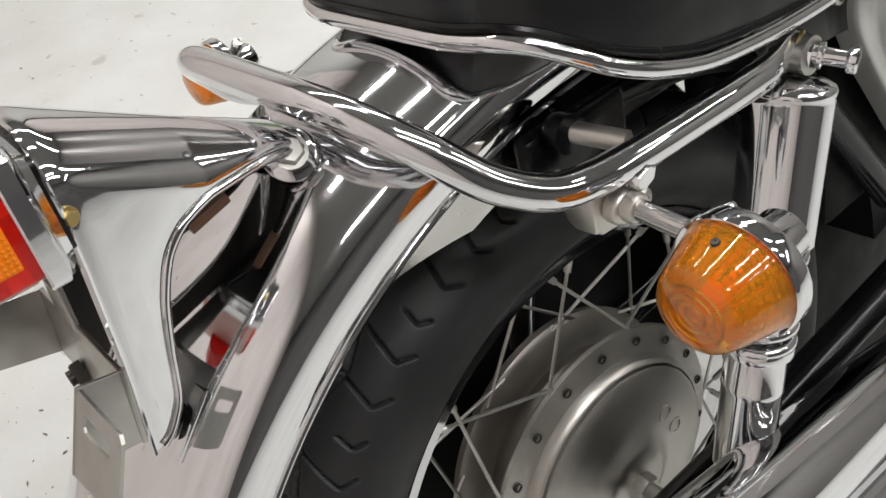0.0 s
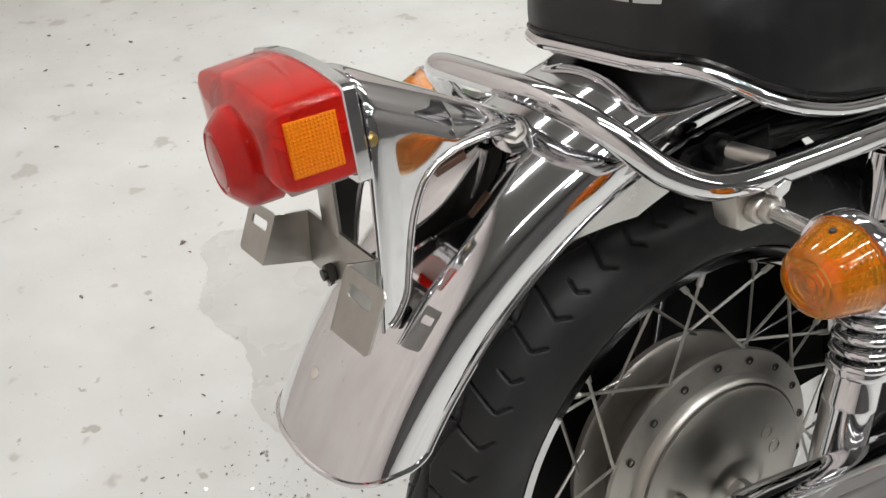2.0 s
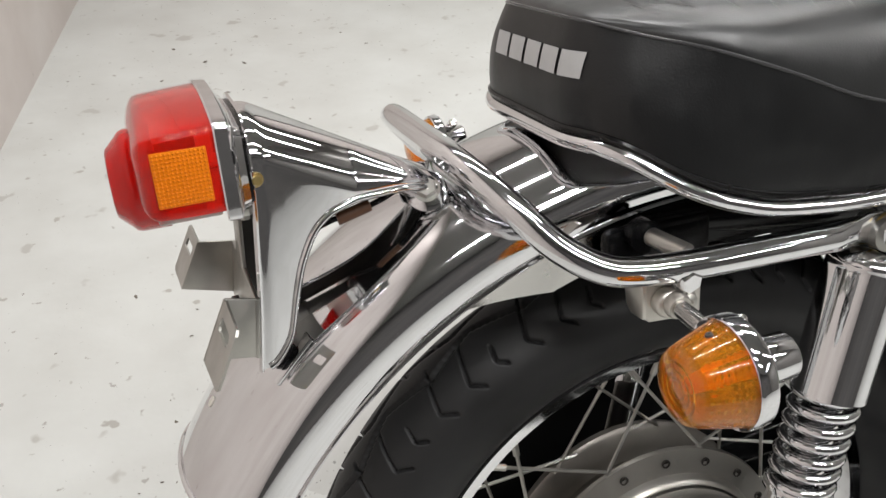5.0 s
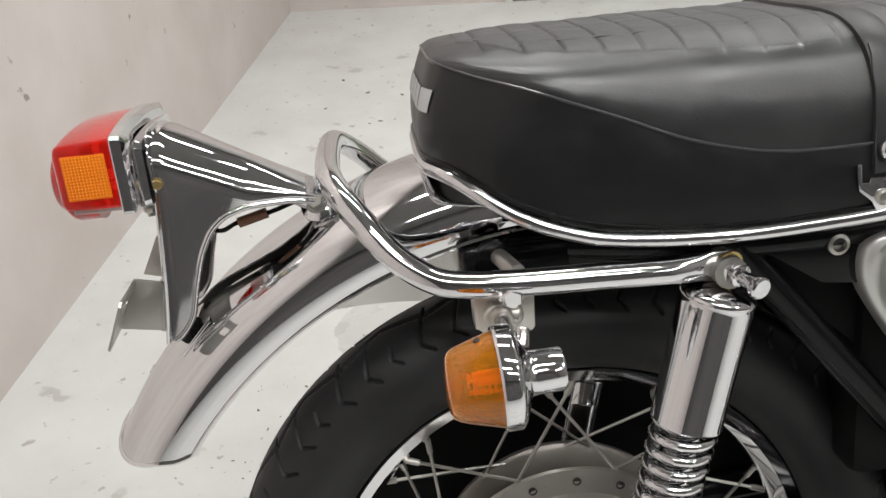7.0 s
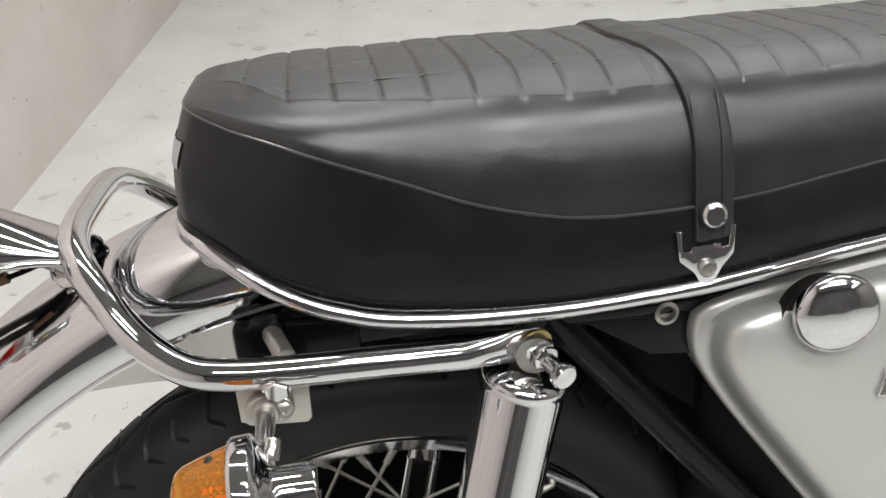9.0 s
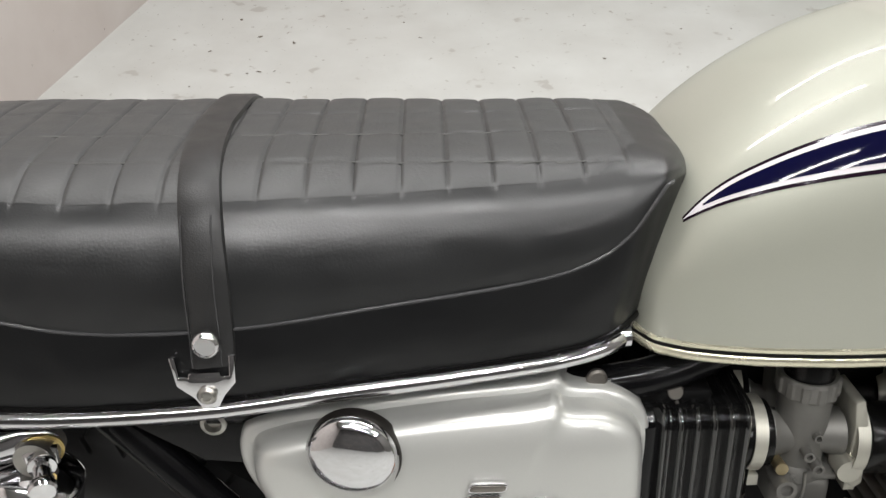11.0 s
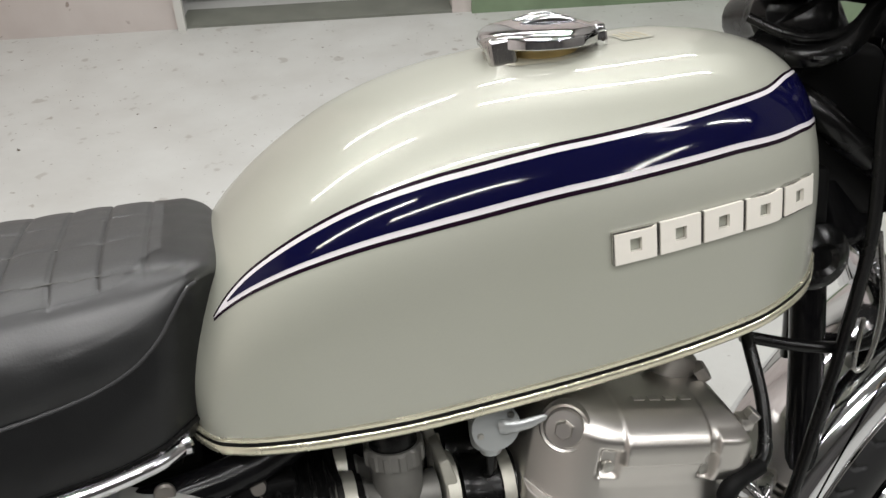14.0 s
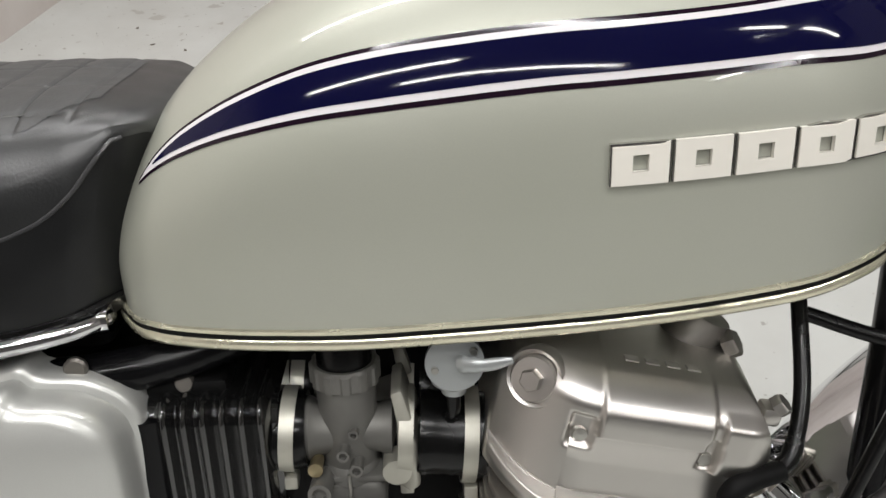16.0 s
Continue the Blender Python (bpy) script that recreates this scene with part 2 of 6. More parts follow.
def box(c, s, bevel=0.0, m=None, seg=2):
    bm = bmesh.new()
    bmesh.ops.create_cube(bm, size=1.0)
    for v in bm.verts:
        v.co = Vector((v.co.x * s[0], v.co.y * s[1], v.co.z * s[2]))
    if bevel:
        bmesh.ops.bevel(bm, geom=bm.edges[:], offset=bevel, segments=seg, affect="EDGES", profile=0.5)
    if m is not None:
        bm.transform(m)
    bmesh.ops.translate(bm, vec=Vector(c), verts=bm.verts)
    return bm


def slab(outline, thick, bevel=0.0, axis="y", at=0.0, seg=2):
    """A plate: the outline in the two other axes, pushed to a thickness along the axis."""
    bm = bmesh.new()
    order = {"y": lambda a, b, h: (a, h, b), "x": lambda a, b, h: (h, a, b), "z": lambda a, b, h: (a, b, h)}[axis]
    lo = [bm.verts.new(order(a, b, at)) for a, b in outline]
    hi = [bm.verts.new(order(a, b, at + thick)) for a, b in outline]
    n = len(lo)
    bm.faces.new(lo)
    bm.faces.new(hi[::-1])
    for i in range(n):
        bm.faces.new((lo[i], lo[(i + 1) % n], hi[(i + 1) % n], hi[i]))
    bmesh.ops.recalc_face_normals(bm, faces=bm.faces)
    if bevel:
        rim = [e for e in bm.edges if len(e.link_faces) == 2 and e.calc_face_angle(0) > 0.8]
        bmesh.ops.bevel(bm, geom=rim, offset=bevel, segments=seg, affect="EDGES", profile=0.5)
    return bm


def joined(*bms):
    out = bmesh.new()
    for b in bms:
        me = bpy.data.meshes.new("tmp")
        b.to_mesh(me)
        b.free()
        out.from_mesh(me)
        bpy.data.meshes.remove(me)
    return out


def mirrored(bm):
    """The same shape on the other side of the machine."""
    out = bm.copy()
    for v in out.verts:
        v.co.y = -v.co.y
    bmesh.ops.reverse_faces(out, faces=out.faces)
    return out


def mirrored_about(bm, y0):
    out = mirrored(bm)
    bmesh.ops.translate(out, vec=Vector((0, 2 * y0, 0)), verts=out.verts)
    return out


# ---------------------------------------------------------------- room
# the room stands at a slight angle to the machine: its own frame has x along the far wall and y towards it
ROOM = pose(0.45, 3.13, 0, 0, 0, -11.0)


def wall(name, c, size, mat, label, category="wall"):
    ob = tagged(part(name, box(c, size), mat, smooth=False), label, category, kind="structure")
    ob.matrix_basis = ROOM
    return ob


wall("floor", (1.37, -2.9, -0.05), (4.84, 7.4, 0.1), FLOOR, "worn white painted concrete workshop floor with specks", "floor")
wall("wall_west", (-0.98, -2.9, 1.35), (0.12, 7.4, 2.7), PLASTER, "rough white plastered wall with smudges")
wall("wall_north", (-0.46, 0.06, 1.35), (0.92, 0.12, 2.7), PLASTER, "plastered wall beside the roller door")
wall("wall_north_beside", (1.645, 0.06, 1.35), (1.17, 0.12, 2.7), PLASTER, "plastered wall on the other side of the roller door")
wall("wall_east", (2.24, -1.55, 1.35), (0.12, 3.34, 2.7), GREY_WALL, "grey plastered workshop wall")
# unseen wider bay, added to make room for the lamps past the east wall
wall("wall_return", (2.985, -3.16, 1.35), (1.37, 0.12, 2.7), GREY_WALL, "unseen grey plastered wall of the added rear bay")
wall("wall_far_east", (3.73, -4.83, 1.35), (0.12, 3.46, 2.7), GREY_WALL, "unseen grey plastered wall of the added rear bay")
wall("baseboard_east", (2.168, -1.6, 0.2), (0.024, 3.1, 0.4), GREEN, "green painted band along the wall's foot", "baseboard")
wall("baseboard_north", (1.645, -0.012, 0.2), (1.02, 0.024, 0.4), GREEN, "green painted band along the wall's foot", "baseboard")
wall("wall_south", (1.37, -6.62, 1.35), (4.84, 0.12, 2.7), DARK_WALL, "dark wall closing the workshop")
wall("ceiling", (1.37, -2.9, 2.75), (4.84, 7.4, 0.1), CEILING, "plain painted workshop ceiling", "ceiling")
wall("threshold", (0.53, 0.1, 0.004), (1.06, 0.2, 0.012), GREY_STRIP, "grey concrete threshold under the roller door", "threshold")
wall("door_1", (0.53, 0.3, 1.4), (1.06, 0.05, 2.6), DOOR_PAINT, "white roller door, slightly raised off the floor", "door")
wall("door_recess", (0.53, 0.42, 1.35), (1.3, 0.1, 2.7), DARK_WALL, "dark space behind the roller door", "wall")
wall("trim", (0.012, -0.012, 0.75), (0.03, 0.03, 1.5), DOOR_PAINT, "white corner post at the wall's end", "trim")


def tube_lamp(x, y, turn):
    root = tagged(new("ceiling_lamp"), "out-of-view fluorescent tube lamp fixed under the ceiling", "lamp", "ceiling lamps")
    root.matrix_basis = ROOM @ pose(x, y, 2.62, 0, 0, turn)
    part("housing", box((0, 0, 0.045), (1.25, 0.12, 0.07), 0.01), DOOR_PAINT, root)
    lamp = bpy.data.lights.new("tube_light", "AREA")
    lamp.shape, lamp.size, lamp.size_y, lamp.energy = "RECTANGLE", 1.2, 0.045, LAMP_WATTS
    lamp.color = LAMP_COLOUR
    ob = new("tube_light", lamp)
    ob.parent = root
    ob.matrix_basis = pose(0, 0, -0.005)


# the last two are unseen, added to brighten the machine's right side
for x, y, turn in ((0.05, -1.25, 0), (1.48, -0.95, 0), (-0.1, -2.6, 0), (1.48, -2.15, 0), (0.27, -4.5, 0), (2.64, -3.9, 0), (3.0, -5.3, 90), (1.25, -5.0, 0), (0.9, -3.75, 0)):
    tube_lamp(x, y, turn)


# grey patch, darker and smoother than the floor, under the tail of the machine
def stain():
    rng = random.Random(9)
    lobes = [(-0.16, 1.1, 0.085), (-0.2, 0.97, 0.085), (-0.21, 0.9, 0.08), (-0.17, 0.78, 0.1), (-0.23, 0.67, 0.075), (-0.2, 0.56, 0.1), (-0.08, 0.98, 0.13), (-0.04, 0.8, 0.15), (-0.06, 0.62, 0.14), (0.06, 1.0, 0.12), (0.1, 0.72, 0.16)]
    inside = lambda x, y: sum(math.exp(-(((x - a) ** 2 + (y - b) ** 2) / (r * r)) * 1.6) for a, b, r in lobes) + 0.1 * noise.noise((x * 16, y * 16, 3.0)) > 0.42
    bm = bmesh.new()
    step = 0.008
    got = {}
    for i in range(90):
        for j in range(105):
            x, y = -0.38 + step * i, 0.4 + step * j
            if inside(x + step / 2, y + step / 2):
                q = []
                for di, dj in ((0, 0), (1, 0), (1, 1), (0, 1)):
                    key = (i + di, j + dj)
                    if key not in got:
                        got[key] = bm.verts.new((-0.38 + step * key[0], 0.4 + step * key[1], 0.0004))
                    q.append(got[key])
                bm.faces.new(q)
    rim = [v for v in bm.verts if v.is_boundary]
    for _ in range(4):
        bmesh.ops.smooth_vert(bm, verts=rim, factor=0.5, use_axis_x=True, use_axis_y=True)
    return bm


tagged(part("floor_patch", stain(), FLOOR_PATCH, smooth=False), "thin smooth grey patch spread over the painted floor", "stain", kind="structure")

# crumbs and flakes on the floor
def flakes():
    rng = random.Random(4)
    spots = [(-0.24, 2.41, 7), (-0.37, 1.72, 6), (-0.16, 2.27, 8), (-0.3, 2.17, 5), (-0.13, 2.02, 5), (-0.24, 1.17, 8), (-0.05, 2.22, 6), (0.89, 2.06, 6), (0.29, 2.36, 5)]
    for _ in range(230):
        u, v = rng.uniform(-0.85, 2.0), -abs(rng.gauss(0, 1.6))
        p = ROOM @ Vector((u, max(v, -3.3), 0))
        spots.append((p.x, p.y, rng.choice((1.2, 1.6, 2, 2.5, 3.5))))
    for _ in range(150):
        spots.append((-0.33 + rng.gauss(0, 0.12), 0.42 + rng.gauss(0, 0.2), rng.choice((0.8, 1, 1.4, 2))))
    bm = bmesh.new()
    for x, y, mm in spots:
        a0, long = rng.uniform(0, 6.28), rng.uniform(1.0, 2.6)
        vs = []
        for k in range(6):
            a = k / 6 * math.tau
            r = mm * 0.001 * rng.uniform(0.5, 1.1)
            px, py = r * math.cos(a) * long, r * math.sin(a)
            vs.append(bm.verts.new((x + px * math.cos(a0) - py * math.sin(a0), y + px * math.sin(a0) + py * math.cos(a0), 0.0006 + rng.uniform(0, 0.0012) * (mm > 1.5))))
        top = bm.verts.new((x, y, 0.0012 + 0.0004 * mm))
        for k in range(6):
            bm.faces.new((vs[k], vs[(k + 1) % 6], top))
    return bm


def chips():
    rng = random.Random(12)
    bm = bmesh.new()
    for _ in range(260):
        x, y = rng.gauss(-0.27, 0.09), rng.gauss(0.42, 0.13)
        a0, r = rng.uniform(0, 6.28), rng.choice((0.0009, 0.0013, 0.002, 0.003))
        tilt = rng.uniform(-0.5, 0.5)
        vs = [bm.verts.new((x + r * math.cos(a0 + k * 1.26) * rng.uniform(0.6, 1.3), y + r * math.sin(a0 + k * 1.26) * rng.uniform(0.6, 1.3), 0.0014 + tilt * r * math.cos(k * 1.26))) for k in range(5)]
        bm.faces.new(vs)
    return bm


tagged(part("floor_chips", chips(), CHIP, smooth=False), "small glinting chips lying on the floor", "debris", kind="stuff")
tagged(part("floor_crumbs", flakes(), CRUMB, smooth=False), "scattered dark crumbs and paint flakes on the floor", "debris", kind="stuff")

# ---------------------------------------------------------------- shapes of the seat and the tank
def soft(x, a, b):
    """Rises smoothly from 0 at a to 1 at b."""
    t = min(1.0, max(0.0, (x - a) / (b - a)))
    return t * t * (3 - 2 * t)


def lerp_table(table, x):
    """Smooth steps between (x, value) pairs."""
    if x <= table[0][0]:
        return table[0][1]
    for i in range(len(table) - 1):
        (a, va), (b, vb) = table[i], table[i + 1]
        if x <= b:
            s = (vb - va) / (b - a)
            sa = (va - table[i - 1][1]) / (a - table[i - 1][0]) if i else s
            sb = (table[i + 2][1] - vb) / (table[i + 2][0] - b) if i + 2 < len(table) else s
            ma = 0.0 if sa * s <= 0 else 2 * sa * s / (sa + s)
            mb = 0.0 if sb * s <= 0 else 2 * sb * s / (sb + s)
            h, t = b - a, (x - a) / (b - a)
            return (2 * t**3 - 3 * t**2 + 1) * va + (t**3 - 2 * t**2 + t) * h * ma + (-2 * t**3 + 3 * t**2) * vb + (t**3 - t**2) * h * mb
    return table[-1][1]


SEAT_Y = -0.018
SEAT_X0, SEAT_X1 = -0.0985, 0.534
SEAT_BOTTOM = [(-0.0985, 0.4605), (-0.0915, 0.4605), (-0.084, 0.458), (-0.071, 0.4495), (-0.0645, 0.4445), (-0.046, 0.431), (-0.018, 0.4175), (0.012, 0.4085), (0.04, 0.4045), (0.075, 0.4015), (0.13, 0.3995), (0.2, 0.4015), (0.3, 0.41), (0.37, 0.414), (0.43, 0.417), (0.5, 0.4215), (0.53, 0.423)]
SEAT_PIPE = [(-0.0985, 0.539), (-0.093, 0.5372), (-0.082, 0.5335), (-0.065, 0.528), (-0.045, 0.5228), (-0.029, 0.5178), (0.025, 0.4965), (0.078, 0.4735), (0.115, 0.4625), (0.14, 0.4575), (0.17, 0.455), (0.2, 0.4545), (0.251, 0.457), (0.337, 0.466), (0.405, 0.472), (0.438, 0.477), (0.464, 0.486), (0.483, 0.5), (0.497, 0.517), (0.507, 0.5265), (0.518, 0.526), (0.534, 0.505)]
SEAT_TOP = [(-0.0985, 0.5405), (-0.096, 0.5425), (-0.09, 0.545), (-0.08, 0.5465), (-0.06, 0.5475), (0, 0.5485), (0.1, 0.5475), (0.2, 0.546), (0.35, 0.5435), (0.45, 0.543), (0.48, 0.5425), (0.495, 0.541), (0.512, 0.538), (0.525, 0.533), (0.534, 0.522)]
SEAT_W = [(-0.0985, 0.002), (-0.0984, 0.045), (-0.0975, 0.06), (-0.0945, 0.074), (-0.09, 0.0865), (-0.083, 0.0965), (-0.072, 0.107), (-0.05, 0.119), (-0.02, 0.127), (0.03, 0.131), (0.1, 0.133), (0.22, 0.132), (0.32, 0.125), (0.42, 0.112), (0.48, 0.1005), (0.495, 0.093), (0.506, 0.0845), (0.516, 0.0735), (0.525, 0.057), (0.531, 0.038), (0.534, 0.018)]


def even_arc(p, q, w, h, n=240):
    """Angles that divide a rounded shoulder, w wide and h high, into steps of even length."""
    at = [(w * math.cos(k / n * math.pi / 2) ** p, h * math.sin(k / n * math.pi / 2) ** q) for k in range(n)] + [(0.0, h)]
    run = [0.0]
    for a, b in zip(at, at[1:]):
        run.append(run[-1] + math.hypot(b[0] - a[0], b[1] - a[1]))
    return [r / run[-1] for r in run]


SHOULDER = even_arc(0.45, 0.8, 0.13, 0.085)


def shoulder_angle(f):
    """The angle at a share f of the way from the piping to the crown."""
    f = min(1.0, max(0.0, f))
    lo, hi = 0, len(SHOULDER) - 1
    while hi - lo > 1:
        m = (lo + hi) // 2
        lo, hi = (m, hi) if SHOULDER[m] <= f else (lo, m)
    k = lo + (f - SHOULDER[lo]) / (SHOULDER[hi] - SHOULDER[lo])
    if hi == len(SHOULDER) - 1:
        # the last step is long: divide it by the width left over
        return math.acos(min(1.0, math.cos(lo / hi * math.pi / 2) * (hi - k) ** (1 / 0.45)))
    return k / (len(SHOULDER) - 1) * math.pi / 2


def seat_point(x, v, lift=0.0):
    """On the seat: v from 0 (lower right edge) over 0.25 (piping) and 0.5 (crown) to 1 (lower left edge)."""
    side = -1 if v <= 0.5 else 1
    t = min(v, 1 - v) * 4
    w, zb, zt = lerp_table(SEAT_W, x), lerp_table(SEAT_BOTTOM, x), lerp_table(SEAT_TOP, x)
    zp = min(lerp_table(SEAT_PIPE, x), zt - 0.0015)
    lean = 0.15 * soft(-x, 0.0, 0.092)
    if t <= 1:
        x = x + (0.003 * t - 0.0095 * (1 - t) - 0.006 * math.sin(math.pi * t)) * min(1.0, max(0.0, -x / 0.0985)) ** 1.5
        x = x - 0.024 * (1 - t) * min(1.0, max(0.0, (x - 0.43) / 0.09))
        y, z = w * (1 + 0.02 * math.sin(math.pi * t) - 0.015 * t - lean * t * t), zb + (zp - zb) * t
    else:
        a = shoulder_angle(t - 1)
        ease = 1 - soft(x, -0.1, 0.14)
        x = x + 0.003 * min(1.0, max(0.0, -x / 0.0985)) ** 1.5
        y, z = w * (0.985 - lean) * max(0.0, math.cos(a)) ** (0.45 + 0.2 * ease), zp + (zt - zp) * math.sin(a) ** (0.8 + 0.15 * ease)
    return (x, SEAT_Y + side * (y + lift), z + (lift if t > 1.3 else 0))


TANK_Y = -0.02
TANK_X0, TANK_X1 = 0.492, 0.962
TANK_TOP = [(0.492, 0.465), (0.497, 0.486), (0.508, 0.51), (0.525, 0.536), (0.545, 0.556), (0.581, 0.582), (0.623, 0.604), (0.665, 0.617), (0.708, 0.6245), (0.75, 0.627), (0.85, 0.627), (0.907, 0.62), (0.935, 0.607), (0.952, 0.58), (0.962, 0.53)]
TANK_BOTTOM = [(0.492, 0.4175), (0.505, 0.413), (0.6, 0.414), (0.7, 0.4185), (0.8, 0.4255), (0.88, 0.4345), (0.93, 0.446), (0.962, 0.463)]
TANK_W = [(0.492, 0.066), (0.496, 0.079), (0.505, 0.0895), (0.53, 0.1025), (0.58, 0.1135), (0.65, 0.12), (0.77, 0.122), (0.87, 0.117), (0.92, 0.102), (0.948, 0.075), (0.962, 0.045)]


def tank_point(x, v, lift=0.0):
    """On the tank: v from 0 (lower right edge) over 0.5 (crown) to 1."""
    side = -1 if v <= 0.5 else 1
    t = min(v, 1 - v) * 2
    w, zb, zt = lerp_table(TANK_W, x), lerp_table(TANK_BOTTOM, x), lerp_table(TANK_TOP, x)
    zm = zb + 0.42 * (zt - zb)
    if t < 0.3:
        s = t / 0.3
        y, z = w * (0.955 + 0.045 * math.sin(s * math.pi / 2)), zb + (zm - zb) * s
        ny, nz = 1.0, 0.0
    else:
        a = (t - 0.3) / 0.7 * math.pi / 2
        y, z = w * max(0.0, math.cos(a)) ** 0.72, zm + (zt - zm) * math.sin(a) ** 0.85
        ny, nz = math.cos(a), math.sin(a)
    return (x, TANK_Y + side * (y + lift * ny), z + lift * nz)


# ---------------------------------------------------------------- motorcycle
bike = tagged(new("motorcycle"), "vintage silver and navy motorcycle with chrome fittings leaning on its stand", "motorcycle")
bike.matrix_basis = BIKE


def hexagon(c, axis, r, h, m=None):
    """A hexagon bolt head with a chamfer, standing on c along the axis."""
    return lathe([(r, 0.0), (r, h * 0.8), (r * 0.86, h), (0.0, h)], c, axis, 6)


# ---------------------------------------------------------------- wheels
def tread(s, u):
    """Depth of the tread's grooves at s along and u across the tyre, both in metres (arrays)."""
    pitch = 2.0954 / 22
    d = np.full(s.shape, 1.0)
    path = [(-0.007, 0.007), (0.0, 0.0245), (0.0075, 0.043), (-0.003, 0.0525)]
    lines = [(a, b, 0.0) for a, b in zip(path, path[1:])] + [(a, b, 0.0345) for a, b in zip(path, path[1:])]
    short = [(0.0035, 0.03), (0.0075, 0.0425), (0.0, 0.049)]
    lines += [(a, b, 0.064) for a, b in zip(short, short[1:])]
    for side, shift in ((1, 0.0), (-1, 0.015)):
        uu = u * side
        for (a0, b0), (a1, b1), off in lines:
            ss = np.mod(s + shift + off + 0.0145, pitch) - 0.0145
            t = np.clip(((ss - a0) * (a1 - a0) + (uu - b0) * (b1 - b0)) / ((a1 - a0) ** 2 + (b1 - b0) ** 2), 0, 1)
            d = np.minimum(d, np.hypot(ss - a0 - t * (a1 - a0), uu - b0 - t * (b1 - b0)))
    deep = np.clip(1 - (d / 0.0013) ** 4, 0, 1)
    # zigzag grooves beside the middle rib
    for side, shift in ((1, 0.0), (-1, 0.015)):
        ph = np.mod((s + shift + 0.007) / pitch, 1.0)
        zig = 0.004 + 0.013 * np.abs(2 * ph - 1)
        deep = np.maximum(deep, np.clip(1 - (np.abs(u * side - zig) / 0.0024) ** 4, 0, 1))
    return deep


def tyre_mesh(r_mid, half, nu=1500, nv=150):
    v = np.linspace(-1, 1, nv + 1)
    a = v * 2.62
    y = np.where(np.abs(a) < math.pi / 2, half * np.sin(a), np.sign(a) * (half - 0.02 * (np.abs(a) - math.pi / 2) ** 2))
    r = r_mid + half * np.cos(a)
    th = np.arange(nu) / nu * math.tau
    s = np.repeat(th[:, None], nv + 1, 1) * (r_mid + half)
    u = np.repeat((a * half)[None], nu, 0)
    dep = tread(s, u) * 0.0045 * (np.abs(u) < 0.06)
    rr = r[None] - dep * np.cos(a)[None]
    yy = y[None] - dep * np.sin(a)[None]
    co = np.stack([rr * np.cos(th)[:, None], yy, rr * np.sin(th)[:, None]], -1).reshape(-1, 3)
    i, j = np.meshgrid(np.arange(nu), np.arange(nv), indexing="ij")
    n = nv + 1
    i2 = (i + 1) % nu
    faces = np.stack([i * n + j, i * n + j + 1, i2 * n + j + 1, i2 * n + j], -1).reshape(-1, 4)
    me = bpy.data.meshes.new("tyre")
    me.from_pydata(co.tolist(), [], faces.tolist())
    me.polygons.foreach_set("use_smooth", [True] * len(me.polygons))
    me.materials.append(RUBBER)
    return me


def add_mesh(name, me, parent, label=""):
    ob = new(name, me)
    ob.parent = parent
    if label:
        ob["label"] = label
    return ob


def spoke_mesh(side, lead, hub_r, hub_y, rim_r):
    a = Vector((hub_r, side * hub_y, 0))
    g = radians(lead)
    b = Vector((rim_r * math.cos(g), side * 0.006, rim_r * math.sin(g)))
    d = (b - a).normalized()
    return joined(tube([a, b], 0.0017, 6), tube([b - d * 0.014, b], 0.0031, 8), lathe([(0.0032, -0.003), (0.0032, 0.001), (0.0, 0.002)], a, (0, side, 0), 8))


def wheel(name, label, parent, rim_r, tyre_mid, tyre_half, hub_r, hub_y, tyre_nu):
    k = rim_r
    rim = part(name, lathe([(k - 0.0105, -0.0262), (k, -0.0285), (k + 0.0012, -0.0265), (k, -0.0225), (k - 0.009, -0.020), (k - 0.016, -0.012), (k - 0.018, 0), (k - 0.016, 0.012), (k - 0.009, 0.02), (k, 0.0225), (k + 0.0012, 0.0265), (k, 0.0285), (k - 0.0105, 0.0262), (k - 0.0145, 0.019), (k - 0.0195, 0.012), (k - 0.0225, 0.008), (k - 0.0235, 0), (k - 0.0225, -0.008), (k - 0.0195, -0.012), (k - 0.0145, -0.019), (k - 0.0105, -0.0262)], seg=140, caps=False), CHROME, parent, label)
    add_mesh("tyre", tyre_mesh(tyre_mid, tyre_half, tyre_nu), rim, "black rubber road tyre with chevron grooves")
    made = {}
    for n in range(36):
        side, lead = (1 if n % 2 else -1), (34 if (n // 2) % 2 else -34)
        if (side, lead) not in made:
            made[side, lead] = part("spoke", spoke_mesh(side, lead, hub_r, hub_y, k - 0.0225), STEEL, rim)
            made[side, lead].matrix_basis = Matrix.Rotation(radians(-n * 10), 4, "Y")
        else:
            again(made[side, lead], Matrix.Rotation(radians(-n * 10), 4, "Y"))
    return rim


rear = wheel("rear_wheel", "rear spoked wheel with a chrome rim", bike, 0.2405, 0.285, 0.0485, 0.124, 0.028, 1850)
# rear hub: flange with holes, brake panel, drum
flange = lathe([(0.104, -0.02), (0.135, -0.021), (0.1365, -0.0235), (0.1355, -0.027), (0.122, -0.030), (0.113, -0.032), (0.111, -0.038), (0.108, -0.042), (0.1065, -0.0425), (0.1065, -0.039)], seg=90, caps=False)
hub = part("hub", flange, HUB_ALLOY, rear, "dulled alloy hub flange")
part("hub_drum", lathe([(0.104, -0.02), (0.101, -0.01), (0.101, 0.018), (0.108, 0.022), (0.128, 0.024), (0.132, 0.028), (0.13, 0.036), (0.105, 0.04), (0.06, 0.06), (0.0, 0.06)], seg=72), CAST_DARK, rear)
